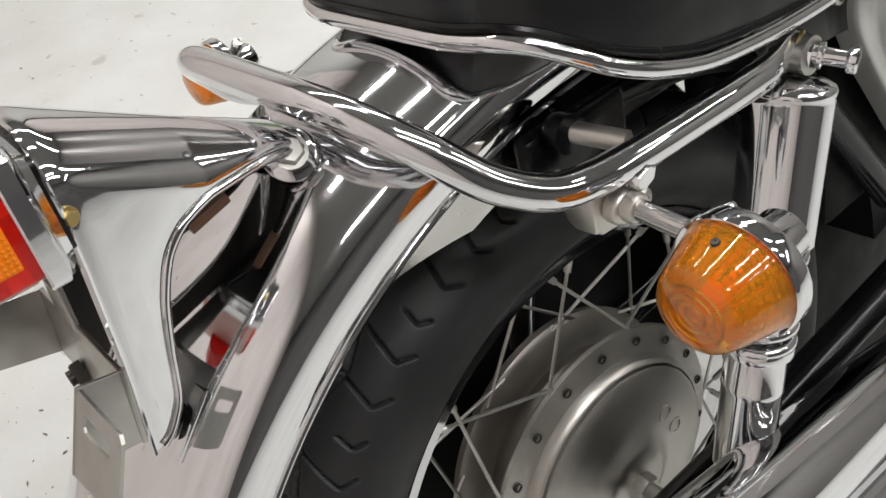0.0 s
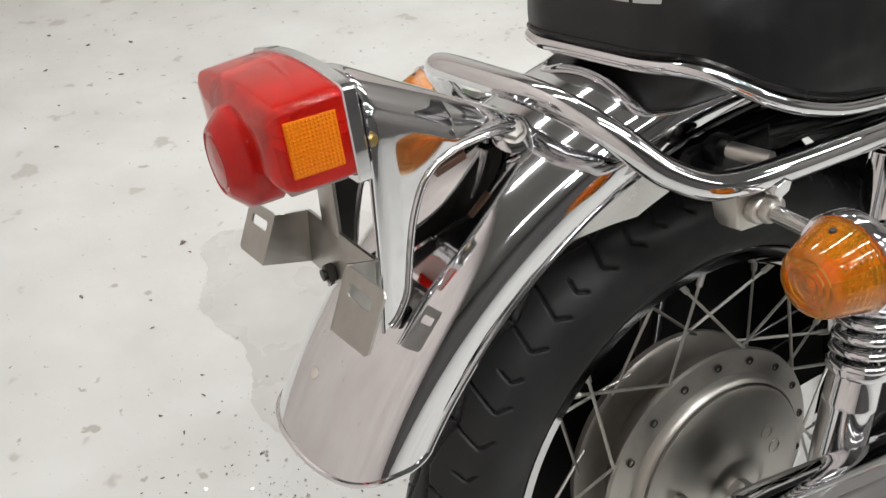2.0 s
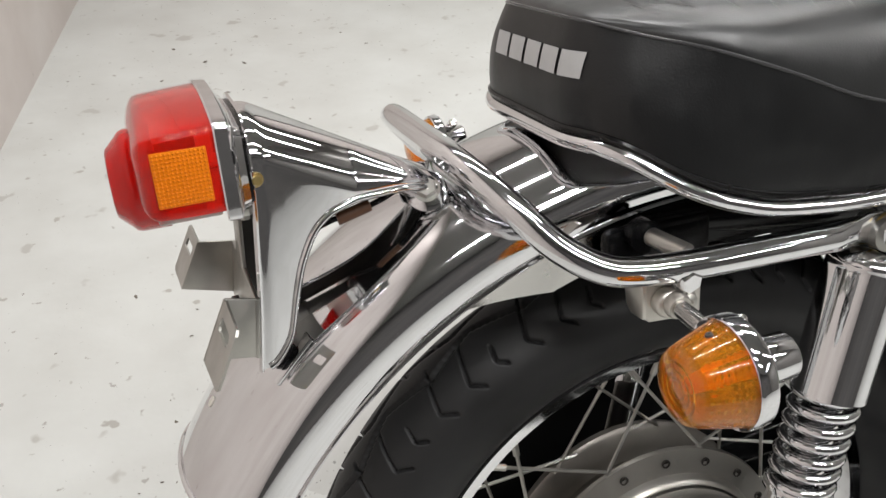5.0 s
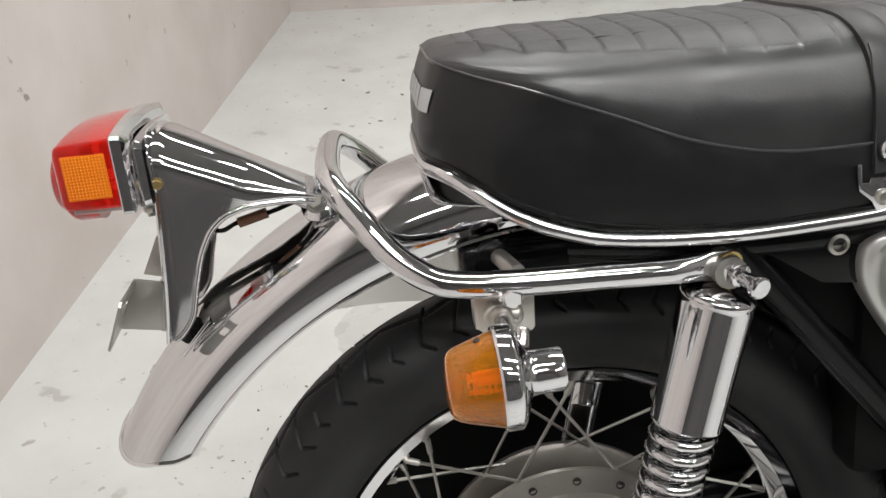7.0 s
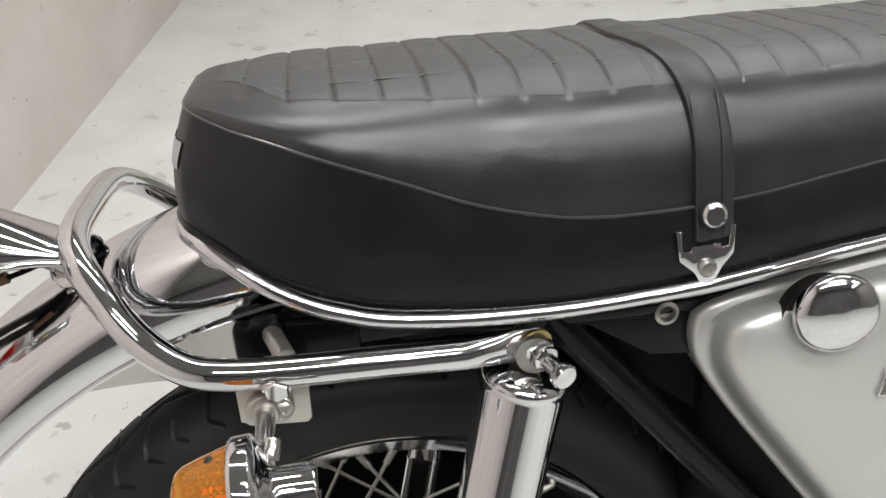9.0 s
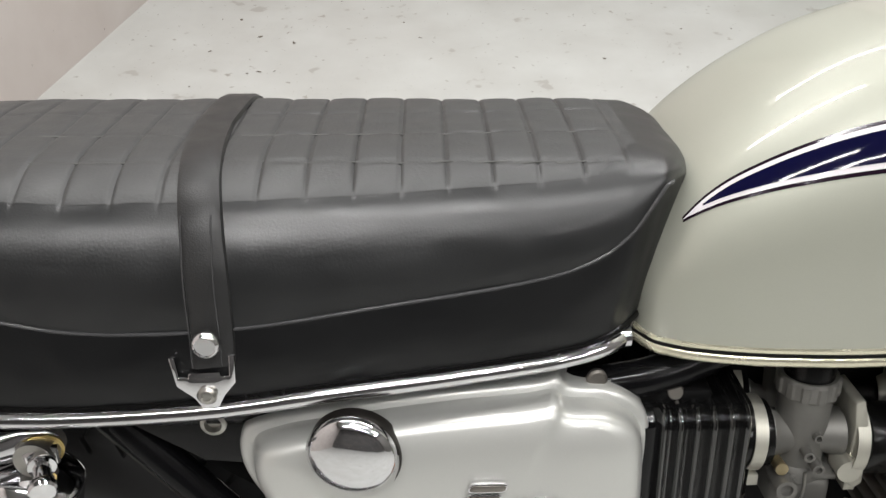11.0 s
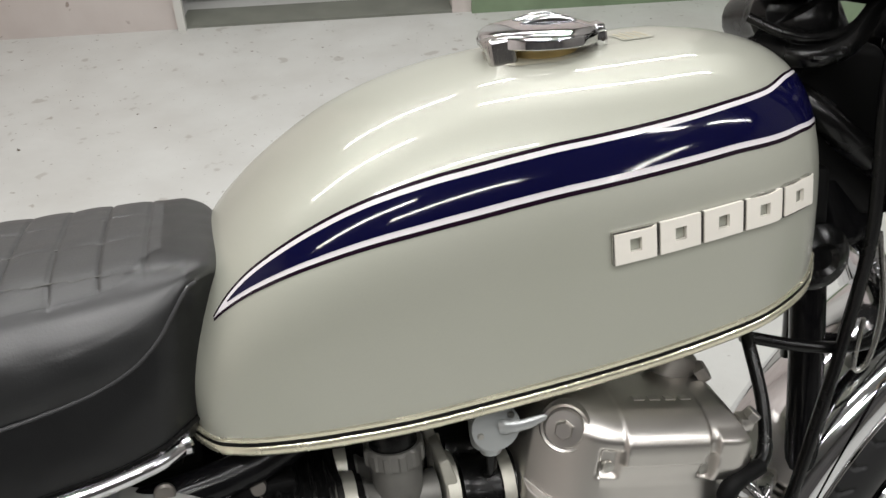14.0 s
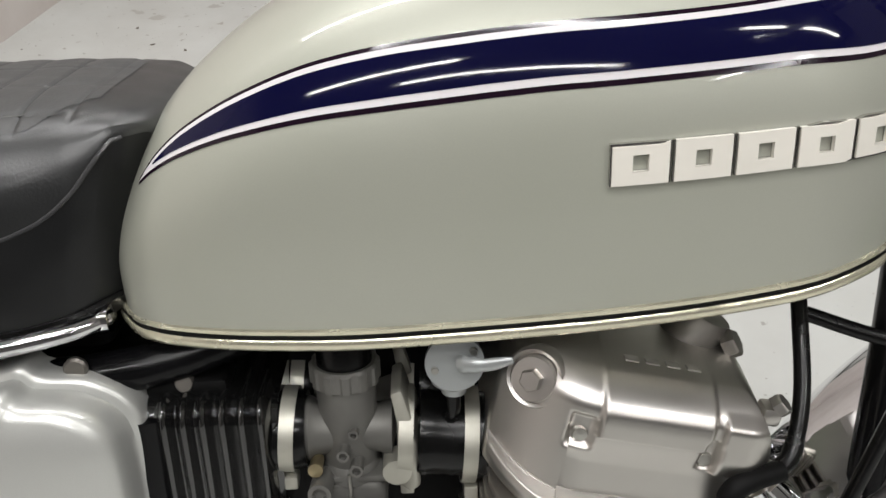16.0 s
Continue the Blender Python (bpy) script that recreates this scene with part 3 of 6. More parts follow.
part("brake_panel", lathe([(0.106, -0.037), (0.1045, -0.0445), (0.1, -0.047), (0.08, -0.0485), (0.055, -0.0495), (0.043, -0.052), (0.036, -0.058), (0.03, -0.06), (0.0, -0.061)], seg=72), HUB_ALLOY, rear, "worn alloy brake panel")
for k in range(18):
    a = radians(20 * k + 6)
    part("rivet_hole", lathe([(0.0042, -0.0295), (0.0042, -0.0312), (0.003, -0.0312), (0.003, -0.0295)], (0.1245 * math.cos(a), 0, 0.1245 * math.sin(a)), (0, 1, 0), 10), DARK_METAL, rear)
for x, z in ((0.055, 0.036), (0.066, 0.012)):
    part("inspection_hole", lathe([(0.0085, -0.046), (0.0085, -0.05), (0.006, -0.05), (0.0055, -0.0475), (0.0, -0.0475)], (x, 0, z), (0, 1, 0), 20), HUB_ALLOY, rear)
part("panel_stud", joined(hexagon((-0.066, -0.047, 0.012), (0, -1, 0), 0.011, 0.009), lathe([(0.006, 0), (0.006, 0.02), (0.005, 0.022), (0.0, 0.022)], (-0.066, -0.047, 0.012), (0, -1, 0), 14)), STEEL, rear)
part("axle_nut", joined(hexagon((0, -0.06, 0), (0, -1, 0), 0.014, 0.012), lathe([(0.008, 0), (0.008, 0.06), (0.0, 0.06)], (0, -0.06, 0), (0, -1, 0), 14)), STEEL, rear)

# ---------------------------------------------------------------- frame, swing arm, hidden black parts
chassis = part("frame", joined(
    tube(spline([(0.62, -0.06, 0.42), (0.5, -0.1, 0.385), (0.3, -0.105, 0.378), (0.14, -0.1, 0.374), (0.0, -0.085, 0.385), (-0.05, -0.075, 0.39)], 6), 0.0135, 14),
    tube(spline([(0.62, 0.04, 0.42), (0.5, 0.07, 0.385), (0.3, 0.08, 0.378), (0.14, 0.075, 0.374), (0.0, 0.06, 0.385), (-0.05, 0.05, 0.39)], 6), 0.0135, 14),
    tube([(0.13, -0.1, 0.375), (0.33, -0.1, 0.125)], 0.0135, 14), tube([(0.13, 0.075, 0.375), (0.33, 0.075, 0.125)], 0.0135, 14),
    tube(spline([(0.5, -0.11, 0.36), (0.49, -0.115, 0.2), (0.46, -0.12, 0.05), (0.5, -0.12, -0.08), (0.7, -0.11, -0.12), (0.9, -0.09, -0.1), (0.965, -0.07, 0.1), (0.978, -0.055, 0.28), (0.982, -0.045, 0.4), (0.985, -0.03, 0.5)], 8), 0.0145, 14),
    tube(spline([(0.5, 0.08, 0.36), (0.49, 0.085, 0.2), (0.46, 0.09, 0.05), (0.5, 0.09, -0.08), (0.7, 0.08, -0.12), (0.9, 0.06, -0.1), (1.0, 0.04, 0.1), (1.02, 0.02, 0.28), (1.015, 0.015, 0.4), (0.985, 0.02, 0.5)], 8), 0.0145, 14),
    tube([(0.58, -0.015, 0.42), (0.98, -0.015, 0.54)], 0.02, 14),
), BLACK, bike, "black painted tube frame")
part("head_tube", lathe([(0.0, 0.0), (0.031, 0.0), (0.033, 0.006), (0.031, 0.012), (0.028, 0.02), (0.028, 0.15), (0.031, 0.158), (0.034, 0.165), (0.034, 0.175), (0.0, 0.176)], (1.03, -0.015, 0.44), (-0.45, 0, 0.893), 36), BLACK, chassis)
part("side_plate", joined(slab([(0.145, 0.372), (0.25, 0.385), (0.27, 0.36), (0.24, 0.33), (0.2, 0.335)], 0.006, 0.001, "y", -0.112)), BLACK, chassis)
part("plate_bush", lathe([(0.0088, 0.0), (0.0088, 0.005), (0.006, 0.006), (0.0045, 0.002), (0.0, 0.002)], (0.21, -0.112, 0.368), (0, -1, 0), 20), STEEL, chassis)
part("swing_arm", joined(tube([(-0.04, -0.1, 0.0), (0.12, -0.1, 0.0), (0.45, -0.1, 0.02)], 0.019, 14), tube([(-0.04, 0.1, 0.0), (0.12, 0.1, 0.0), (0.45, 0.1, 0.02)], 0.019, 14)), BLACK, bike, "black tubular swing arm")
part("battery_box", box((0.37, -0.01, 0.25), (0.24, 0.15, 0.25), 0.012), BLACK_MATT, bike, "black battery case behind the side cover")
part("inner_fender", None or loft([[((0.36 + 0.037 * e) * math.cos(radians(a)), yy, (0.36 + 0.037 * e) * math.sin(radians(a))) for e, yy in ((0, -0.075), (1, -0.075), (1, 0.07), (0, 0.07))] for a in range(84, 4, -4)]), BLACK_MATT, bike, "black plastic inner fender")
part("tail_bracket", joined(box((-0.044, -0.093, 0.3735), (0.086, 0.014, 0.04), 0.006), box((0.03, -0.09, 0.381), (0.16, 0.012, 0.03), 0.004), lathe([(0.0, 0.0), (0.011, 0.0), (0.012, 0.002), (0.012, 0.012), (0.0, 0.013)], (-0.063, -0.1, 0.3905), (0, -1, 0), 24)), BLACK, bike, "black frame tail lug")
part("seat_pan", box((0.28, -0.015, 0.407), (0.4, 0.15, 0.03), 0.008), BLACK_MATT, bike, "black underside of the seat")
part("seat_tray", box((0.11, -0.015, 0.377), (0.17, 0.13, 0.05), 0.008), BLACK_MATT, bike, "black tray under the seat")
part("centre_panel", box((0.475, 0.02, -0.06), (0.27, 0.05, 0.44), 0.01), BLACK_MATT, bike, "black panel inside the frame")
part("air_box", box((0.6, 0.0, 0.3), (0.2, 0.1, 0.2), 0.01), BLACK_MATT, bike, "black box behind the carburettors")
# guard drawn larger than it is; the black plate also stands in for shadow
part("chain_guard", loft([[(x, 0.1, z0), (x, 0.12, z0), (x, 0.12, z1), (x, 0.1, z1 + 0.004)] for x, z0, z1 in ((-0.2, -0.03, 0.02), (-0.17, -0.08, 0.1), (-0.1, -0.1, 0.17), (0.0, -0.1, 0.2), (0.15, -0.1, 0.2), (0.4, -0.1, 0.17))]), BLACK_MATT, bike, "black chain guard, oversized to stand in for shade behind the spokes")


# ---------------------------------------------------------------- shock absorbers
def shock(side):
    y0 = side * 0.13 - 0.015
    top, low = Vector((0.1065, y0, 0.372)), Vector((0.02, y0, 0.02))
    d = (low - top).normalized()
    body = part("shock_absorber", lathe([(0.0, 0.014), (0.014, 0.0145), (0.0235, 0.0175), (0.0278, 0.02), (0.0288, 0.0222), (0.0288, 0.0245), (0.0282, 0.0258), (0.0285, 0.0285), (0.0285, 0.1275), (0.0288, 0.1285), (0.0272, 0.129), (0.0268, 0.034), (0.0, 0.034)], top, d, 56), CHROME, bike, "chrome spring shock absorber")
    u = Vector((0, 1, 0))
    v = d.cross(u)
    pts = [top + d * (0.121 + k / 28 * 0.0132) + (u * math.cos(k / 28 * math.tau) + v * math.sin(k / 28 * math.tau)) * 0.0228 for k in range(7 * 28)]
    part("spring", tube(pts, 0.0044, 10), CHROME, body)
    part("damper_tube", lathe([(0.0, 0.12), (0.015, 0.12), (0.015, 0.205), (0.0262, 0.21), (0.0268, 0.213), (0.0262, 0.217), (0.0225, 0.22), (0.0225, 0.245), (0.0232, 0.247), (0.0225, 0.25), (0.0225, 0.32), (0.015, 0.325), (0.013, 0.35), (0.0, 0.35)], top, d, 36), CHROME, body)
    part("lower_eye", lathe([(0.0, -0.018), (0.017, -0.018), (0.017, 0.018), (0.0, 0.018)], low, (0, 1, 0), 24), BLACK, body)
    part("top_eye", lathe([(0.0, -0.012), (0.0125, -0.012), (0.0125, 0.012), (0.0, 0.012)], top, (0, 1, 0), 24), STEEL, body)


shock(-1)
shock(1)

# ---------------------------------------------------------------- grab rail
RY = -0.015
RC = 0.006
half = [(0.02, -0.151, 0.3795), (-0.05, -0.15, 0.382), (-0.088, -0.147, 0.384), (-0.113, -0.141, 0.389), (-0.138, -0.128, 0.405), (-0.158, -0.112, 0.428), (-0.174, -0.09, 0.446), (-0.183, -0.058, 0.456), (-0.185, RC, 0.458)]
rail_pts = spline(half + [(x, 2 * RC - y if x < -0.12 else y - 2 * (y - RY) + (RC - RY) * 2 * min(1.0, max(0.0, -x / 0.12)), z) for x, y, z in half[-2::-1]], 9)
rail = part("grab_rail", tube(rail_pts, 0.0105, 22), CHROME, bike, "bent chrome grab rail round the seat tail")
for side in (-1, 1):
    f = lambda p: (p[0], RY + side * (p[1] - RY) * -1, p[2])
    p0, p1, p2, p3 = f((0.019, -0.151, 0.3795)), f((0.062, -0.151, 0.3775)), f((0.086, -0.1465, 0.3755)), f((0.112, -0.142, 0.373))
    rows = []
    for k, (p, hh, ww) in enumerate(((p0, 0.0105, 0.0105), (p1, 0.0105, 0.0105), (p2, 0.0115, 0.0065), ((p2[0] + 0.01, p2[1], p2[2]), 0.0125, 0.0032), (p3, 0.0125, 0.003), ((p3[0] + 0.006, p3[1], p3[2]), 0.008, 0.0028))):
        rows.append([(p[0], p[1] + ww * math.sin(q / 20 * math.tau), p[2] + hh * math.cos(q / 20 * math.tau)) for q in range(20)])
    part("rail_end", loft(rows), CHROME, rail, "flattened chrome rail end")
# bolt that carries the rail and the shock
PEG = Vector((0.011, -0.03, -0.0055)).normalized()
PEG0 = Vector((0.1075, -0.1455, 0.3725))
mount = part("rail_bolt", joined(hexagon(PEG0 + PEG * 0.002, PEG, 0.0118, 0.008), lathe([(0.0062, 0), (0.0062, 0.013), (0.0086, 0.0132), (0.009, 0.0145), (0.0086, 0.0162), (0.0056, 0.017), (0.0056, 0.03), (0.0082, 0.031), (0.0088, 0.0325), (0.0088, 0.036), (0.0075, 0.0375), (0.0, 0.038)], PEG0, PEG, 24)), CHROME, bike, "chrome peg bolt")
part("washer", lathe([(0.0, 0), (0.0138, 0), (0.0138, 0.002), (0.0, 0.002)], PEG0, PEG, 28), BRASS, mount, "yellowed zinc washer")


# ---------------------------------------------------------------- indicators
def indicator(side):
    o = (-0.0779, -0.2279, 0.3477) if side < 0 else (-0.066, 0.34, 0.349)
    k6 = 1.0 if side < 0 else 0.87
    ax = (1, 0, 0.04)
    sized = lambda prof: [(r * k6, h * k6) for r, h in prof]
    body = part("rear_indicator", lathe(sized([(0.0322, -0.002), (0.0345, -0.003), (0.0354, -0.0018), (0.0356, 0.0), (0.0356, 0.0078), (0.035, 0.0092), (0.0315, 0.0118), (0.0235, 0.0152), (0.0172, 0.017), (0.0156, 0.0185), (0.0149, 0.0225), (0.0148, 0.04), (0.0136, 0.0418), (0.0, 0.042)]), o, ax, 72), CHROME, bike, "round chrome indicator with an amber lens")
    outer = [(0.0005, -0.0378), (0.0115, -0.0374), (0.0185, -0.0362), (0.022, -0.0345), (0.0246, -0.0305), (0.0272, -0.0225), (0.0302, -0.0115), (0.0332, -0.0005)]
    inner = [(0.031 - 0.0082 * (q / 15) ** 1.25 + (0.0005 if q % 2 else -0.0003), -0.0005 - 0.028 * q / 15) for q in range(16)] + [(0.0195, -0.0318)] + [(0.0175 - 0.0024 * q, -0.0335 + (0.0009 if q % 2 else -0.0004)) for q in range(7)] + [(0.0005, -0.0345)]
    seg = 144
    rows = []
    for q, (r, h) in enumerate(outer + inner):
        q2 = q - len(outer)
        row = []
        for k in range(seg):
            a = k / seg * math.tau
            # inside: flutes along the flank
            flute = 0.0011 * (abs(math.sin(11 * a)) - 0.5) if 0 <= q2 <= 15 else 0.0
            rr = (r + flute) * k6
            row.append((o[0] + h * k6, o[1] + rr * math.cos(a), o[2] + 0.04 * h * k6 + rr * math.sin(a)))
        rows.append(row)
    part("lens", loft(rows), AMBER, body, "fluted amber plastic lens")
    part("reflector", lathe(sized([(0.0318, -0.0012), (0.024, 0.003), (0.0115, 0.0075), (0.0062, 0.0085), (0.0, 0.0085)]), o, ax, 48), SILVERED, body)
    part("bulb", lathe(sized([(0.0, -0.024), (0.006, -0.022), (0.0085, -0.016), (0.008, -0.01), (0.006, -0.004), (0.006, 0.006), (0.0, 0.006)]), o, ax, 20), AMBER_BULB, body)
    part("lens_screw", lathe([(0.0, 0.0), (0.0026, 0.0), (0.0021, 0.0012), (0.0008, 0.0014), (0.0, 0.0005)], (o[0] - 0.0145 * k6, o[1], o[2] + 0.029 * k6), (-0.27, 0, 1), 12), DARK_METAL, body)
    part("stub_plug", lathe([(0.0, 0.0), (0.0052, 0.0), (0.0055, 0.002), (0.0055, 0.011), (0.0045, 0.0125), (0.0, 0.013)], (o[0] + 0.0165, o[1] - side * 0.012, o[2] + 0.015), (0.2, -side * 0.55, 0.8), 16), DULL_CHROME, body)
    s = lambda y: RY + side * -1 * (y - RY)
    part("stalk", tube([(-0.0665, s(-0.152), 0.3585), (-0.0665, o[1] - side * 0.022, o[2] + 0.006)], 0.0063, 18), DULL_CHROME, body)


indicator(-1)
indicator(1)


def stadium(x0, x1, z0, z1, n=10):
    """A rounded bar's outline in x and z."""
    r, zc = (z1 - z0) / 2, (z0 + z1) / 2
    right = [(x1 - r + r * math.cos(radians(-90 + 180 * k / n)), zc + r * math.sin(radians(-90 + 180 * k / n))) for k in range(n + 1)]
    left = [(x0 + r + r * math.cos(radians(90 + 180 * k / n)), zc + r * math.sin(radians(90 + 180 * k / n))) for k in range(n + 1)]
    return right + left


def clamp(side):
    s = lambda y: RY + side * -1 * (y - RY)
    flip = (lambda bm: bm) if side < 0 else (lambda bm: mirrored_about(bm, RY))
    back = joined(slab([(-0.0835, 0.381), (-0.0385, 0.374), (-0.039, 0.342), (-0.0425, 0.339), (-0.079, 0.342), (-0.0825, 0.345)], 0.004, 0.0012, "y", -0.1425), slab([(-0.1425, 0.381), (-0.1155, 0.379), (-0.1205, 0.349), (-0.1265, 0.344), (-0.1425, 0.345)], 0.004, 0.0012, "x", -0.0845))
    block = part("indicator_clamp", flip(back), CLAMP_ALLOY, bike, "cast alloy indicator clamp under the rail")
    part("boss", flip(joined(slab(stadium(-0.0795, -0.0485, 0.3475, 0.3675), 0.011, 0.0032, "y", -0.1535, 4), lathe([(0.0, 0.0), (0.0092, 0.0), (0.0092, 0.005), (0.008, 0.007), (0.0, 0.007)], (-0.0665, -0.153, 0.3585), (0, -1, -0.1), 28))), CLAMP_ALLOY, block)
    part("screw", flip(joined(lathe([(0.0, 0.0), (0.0056, 0.0), (0.0058, 0.0012), (0.0046, 0.0024), (0.002, 0.0028), (0.0018, 0.0014), (0.0, 0.0012)], (-0.0555, -0.1535, 0.3575), (0, -1, 0), 20))), STEEL, block, "cross-head screw")
    part("clamp_bolt", flip(joined(hexagon((-0.0575, -0.1535, 0.3745), (0, -1, -0.25), 0.0085, 0.0065), lathe([(0.0102, -0.012), (0.0102, -0.0012), (0.0095, 0.0), (0.0, 0.0)], (-0.0575, -0.1535, 0.3745), (0, -1, -0.25), 28))), CHROME, block, "bright hexagon bolt")
    part("rail_spacer", flip(tube([(-0.05, -0.142, 0.387), (-0.0625, -0.1, 0.3915)], 0.0066, 16)), CLAMP_ALLOY, block)


clamp(-1)
clamp(1)

# ---------------------------------------------------------------- rear fender
def fender_rows(axle, r0, r1, half, a0, a1, n=90, m=33, tip=0.0, power=0.8):
    rows = []
    for i in range(n + 1):
        row = []
        for j in range(m):
            b = j / (m - 1) * 2 - 1
            reach = a1 - tip * abs(b) ** 3
            a = radians(a0 + (reach - a0) * i / n)
            # the section runs past its widest place, so that the edges tuck in
            q = b * radians(107)
            c = math.cos(q)
            rise = (r1 - r0) / (1 - math.copysign(abs(math.cos(radians(107))) ** power, -1))
            r = r1 - rise * (1 - math.copysign(abs(c) ** power, c))
            row.append((axle[0] + r * math.cos(a), half * math.sin(q), axle[1] + r * math.sin(a)))
        rows.append(row)
    return rows


rows = [[(x, y - 0.007, z) for x, y, z in r] for r in fender_rows((0, 0), 0.403, 0.464, 0.0825, 66, 149.2, tip=5.5, m=49)]
bm = bmesh.new()
grid(bm, rows)
fix(bm)
bmesh.ops.solidify(bm, geom=bm.faces[:], thickness=0.0015)
fender = part("rear_fender", bm, CHROME, bike, "curved chrome rear fender")
rim_line = [r[0] for r in rows] + rows[-1][1:-1] + [r[-1] for r in rows[::-1]]
part("edge_bead", tube([Vector(p) for p in rim_line], 0.0022, 8), CHROME, fender, "rolled chrome edge")
part("drain_hole", lathe([(0.0042, 0.0), (0.0042, 0.001), (0.0, 0.0012)], (-0.367, -0.003, 0.2835), (-0.795, 0, 0.607), 16), BADGE, fender, "small bright hole")
part("fender_tab", joined(box((-0.0475, -0.078, 0.4155), (0.013, 0.014, 0.011), 0.0015), box((-0.036, -0.079, 0.4165), (0.014, 0.01, 0.009), 0.0015)), DULL_CHROME, fender, "small folded fender tab")
rows2 = fender_rows((0, 0), 0.403, 0.415, 0.0865, 86, 120, n=50, m=9)
bm = bmesh.new()
grid(bm, [[Vector(r[0]), Vector((r[0][0] * k, r[0][1] + 0.003, r[0][2] * k))] for r, k in [(r, 1 - 0.085 * min(1.0, (50 - q) / 16)) for q, r in enumerate(rows2)]])
part("inner_flange", fix(bm), DULL_CHROME, fender, "chrome inner flange")

# ---------------------------------------------------------------- tail lamp
TY = -0.019
LY = -0.0155


def rounded(w, h, r, n=6, cy=0.0, cz=0.0, top=1.0):
    """A rounded rectangle in y and z; top: how wide the upper edge is."""
    pts = []
    for sx, sz, a0 in ((1, -1, -90), (1, 1, 0), (-1, 1, 90), (-1, -1, 180)):
        for k in range(n + 1):
            a = radians(a0 + 90 * k / n)
            k2 = top if sz > 0 else 1.0
            pts.append((cy + (sx * (w - r) + r * math.cos(a)) * k2, cz + sz * (h - r) + r * math.sin(a)))
    return pts


def crowned(x, w, z0, z1, r, crown):
    """A rounded section at x, from z0 to z1, whose upper edge arches by the crown."""
    pts = rounded(w, (z1 - z0) / 2, r, 6, 0.0, (z0 + z1) / 2)
    out = []
    n = len(pts)
    for k in range(n):
        (ya, za), (yb, zb) = pts[k], pts[(k + 1) % n]
        m = 14 if abs(yb - ya) > w else 1
        out += [(ya + (yb - ya) * q / m, za + (zb - za) * q / m) for q in range(m)]
    return [(x, LY + y, z + crown * (1 - (y / w) ** 2) * soft(z, z1 - 0.012, z1)) for y, z in out]


lamp = part("tail_lamp", loft([crowned(*v) for v in ((-0.3195, 0.055, 0.4505, 0.5, 0.006, 0.004), (-0.3245, 0.057, 0.4495, 0.502, 0.006, 0.004), (-0.3252, 0.0695, 0.4535, 0.5065, 0.005, 0.0065), (-0.3275, 0.0738, 0.4515, 0.5095, 0.004, 0.007), (-0.3285, 0.0755, 0.4505, 0.5105, 0.0038, 0.007), (-0.336, 0.0757, 0.4505, 0.511, 0.0038, 0.007), (-0.337, 0.075, 0.4512, 0.5103, 0.0036, 0.007))]), CHROME, bike, "chrome-backed red tail lamp with amber side reflectors", sharp=25)
part("base_gasket", loft([crowned(*v) for v in ((-0.3172, 0.0535, 0.4515, 0.4985, 0.006, 0.004), (-0.3196, 0.0535, 0.4515, 0.4985, 0.006, 0.004))]), SOFT_RUBBER, lamp, "thin black gasket")
part("lens", loft([crowned(*v) for v in ((-0.3368, 0.0738, 0.4568, 0.509, 0.0036, 0.007), (-0.352, 0.0738, 0.4568, 0.5082, 0.0036, 0.0068), (-0.374, 0.0732, 0.4572, 0.5068, 0.0036, 0.006), (-0.378, 0.0722, 0.458, 0.506, 0.0038, 0.0055), (-0.3802, 0.0705, 0.4592, 0.5042, 0.0042, 0.005), (-0.383, 0.065, 0.4615, 0.5005, 0.005, 0.004), (-0.3852, 0.05, 0.466, 0.496, 0.006, 0.003), (-0.3862, 0.025, 0.472, 0.49, 0.006, 0.001))]), RED, lamp, "red plastic lens", sharp=50)
part("round_lens", lathe([(0.0335, -0.012), (0.0334, 0.006), (0.0324, 0.0092), (0.0298, 0.0116), (0.0236, 0.0178), (0.0222, 0.0192), (0.0205, 0.0197), (0.0195, 0.0188), (0.0175, 0.0188), (0.0165, 0.0198), (0.008, 0.0203), (0.0, 0.0205)], (-0.381, TY - 0.004, 0.4675), (-1, 0, 0), 64), RED_DEEP, lamp, "round domed red lens")
part("clear_strip", box((-0.3575, LY, 0.4545), (0.038, 0.13, 0.0042), 0.0015), CLEAR, lamp, "clear plastic lower strip")
for y in (LY - 0.045, LY + 0.045):
    part("lamp_nut", joined(hexagon((-0.3245, y, 0.4485), (0, 0, -1), 0.0055, 0.005), lathe([(0.0, 0.0), (0.003, 0.0), (0.003, 0.008), (0.0, 0.0085)], (-0.3245, y, 0.4485), (0, 0, -1), 12)), STEEL, lamp)
for side in (-1, 1):
    yy = LY + side * 0.0732
    tile = part("reflector", box((-0.3585, yy, 0.4825), (0.0325, 0.0025, 0.034), 0.0009), AMBER_REFLECTOR, lamp, "ribbed amber side reflector")
    facets = bmesh.new()
    for a in range(13):
        for b in range(14):
            x0, z0 = -0.3731 + 0.00243 * a, 0.4672 + 0.00236 * b
            vs = [facets.verts.new((x0 + dx, yy + side * 0.0013, z0 + dz)) for dx, dz in ((-0.0012, 0), (0, -0.0012), (0.0012, 0), (0, 0.0012))]
            tip = facets.verts.new((x0, yy + side * 0.0021, z0))
            for q in range(4):
                facets.faces.new((vs[q], vs[(q + 1) % 4], tip))
    bmesh.ops.recalc_face_normals(facets, faces=facets.faces)
    part("facet_field", facets, AMBER_REFLECTOR, tile, "fine diamond facets", smooth=False)

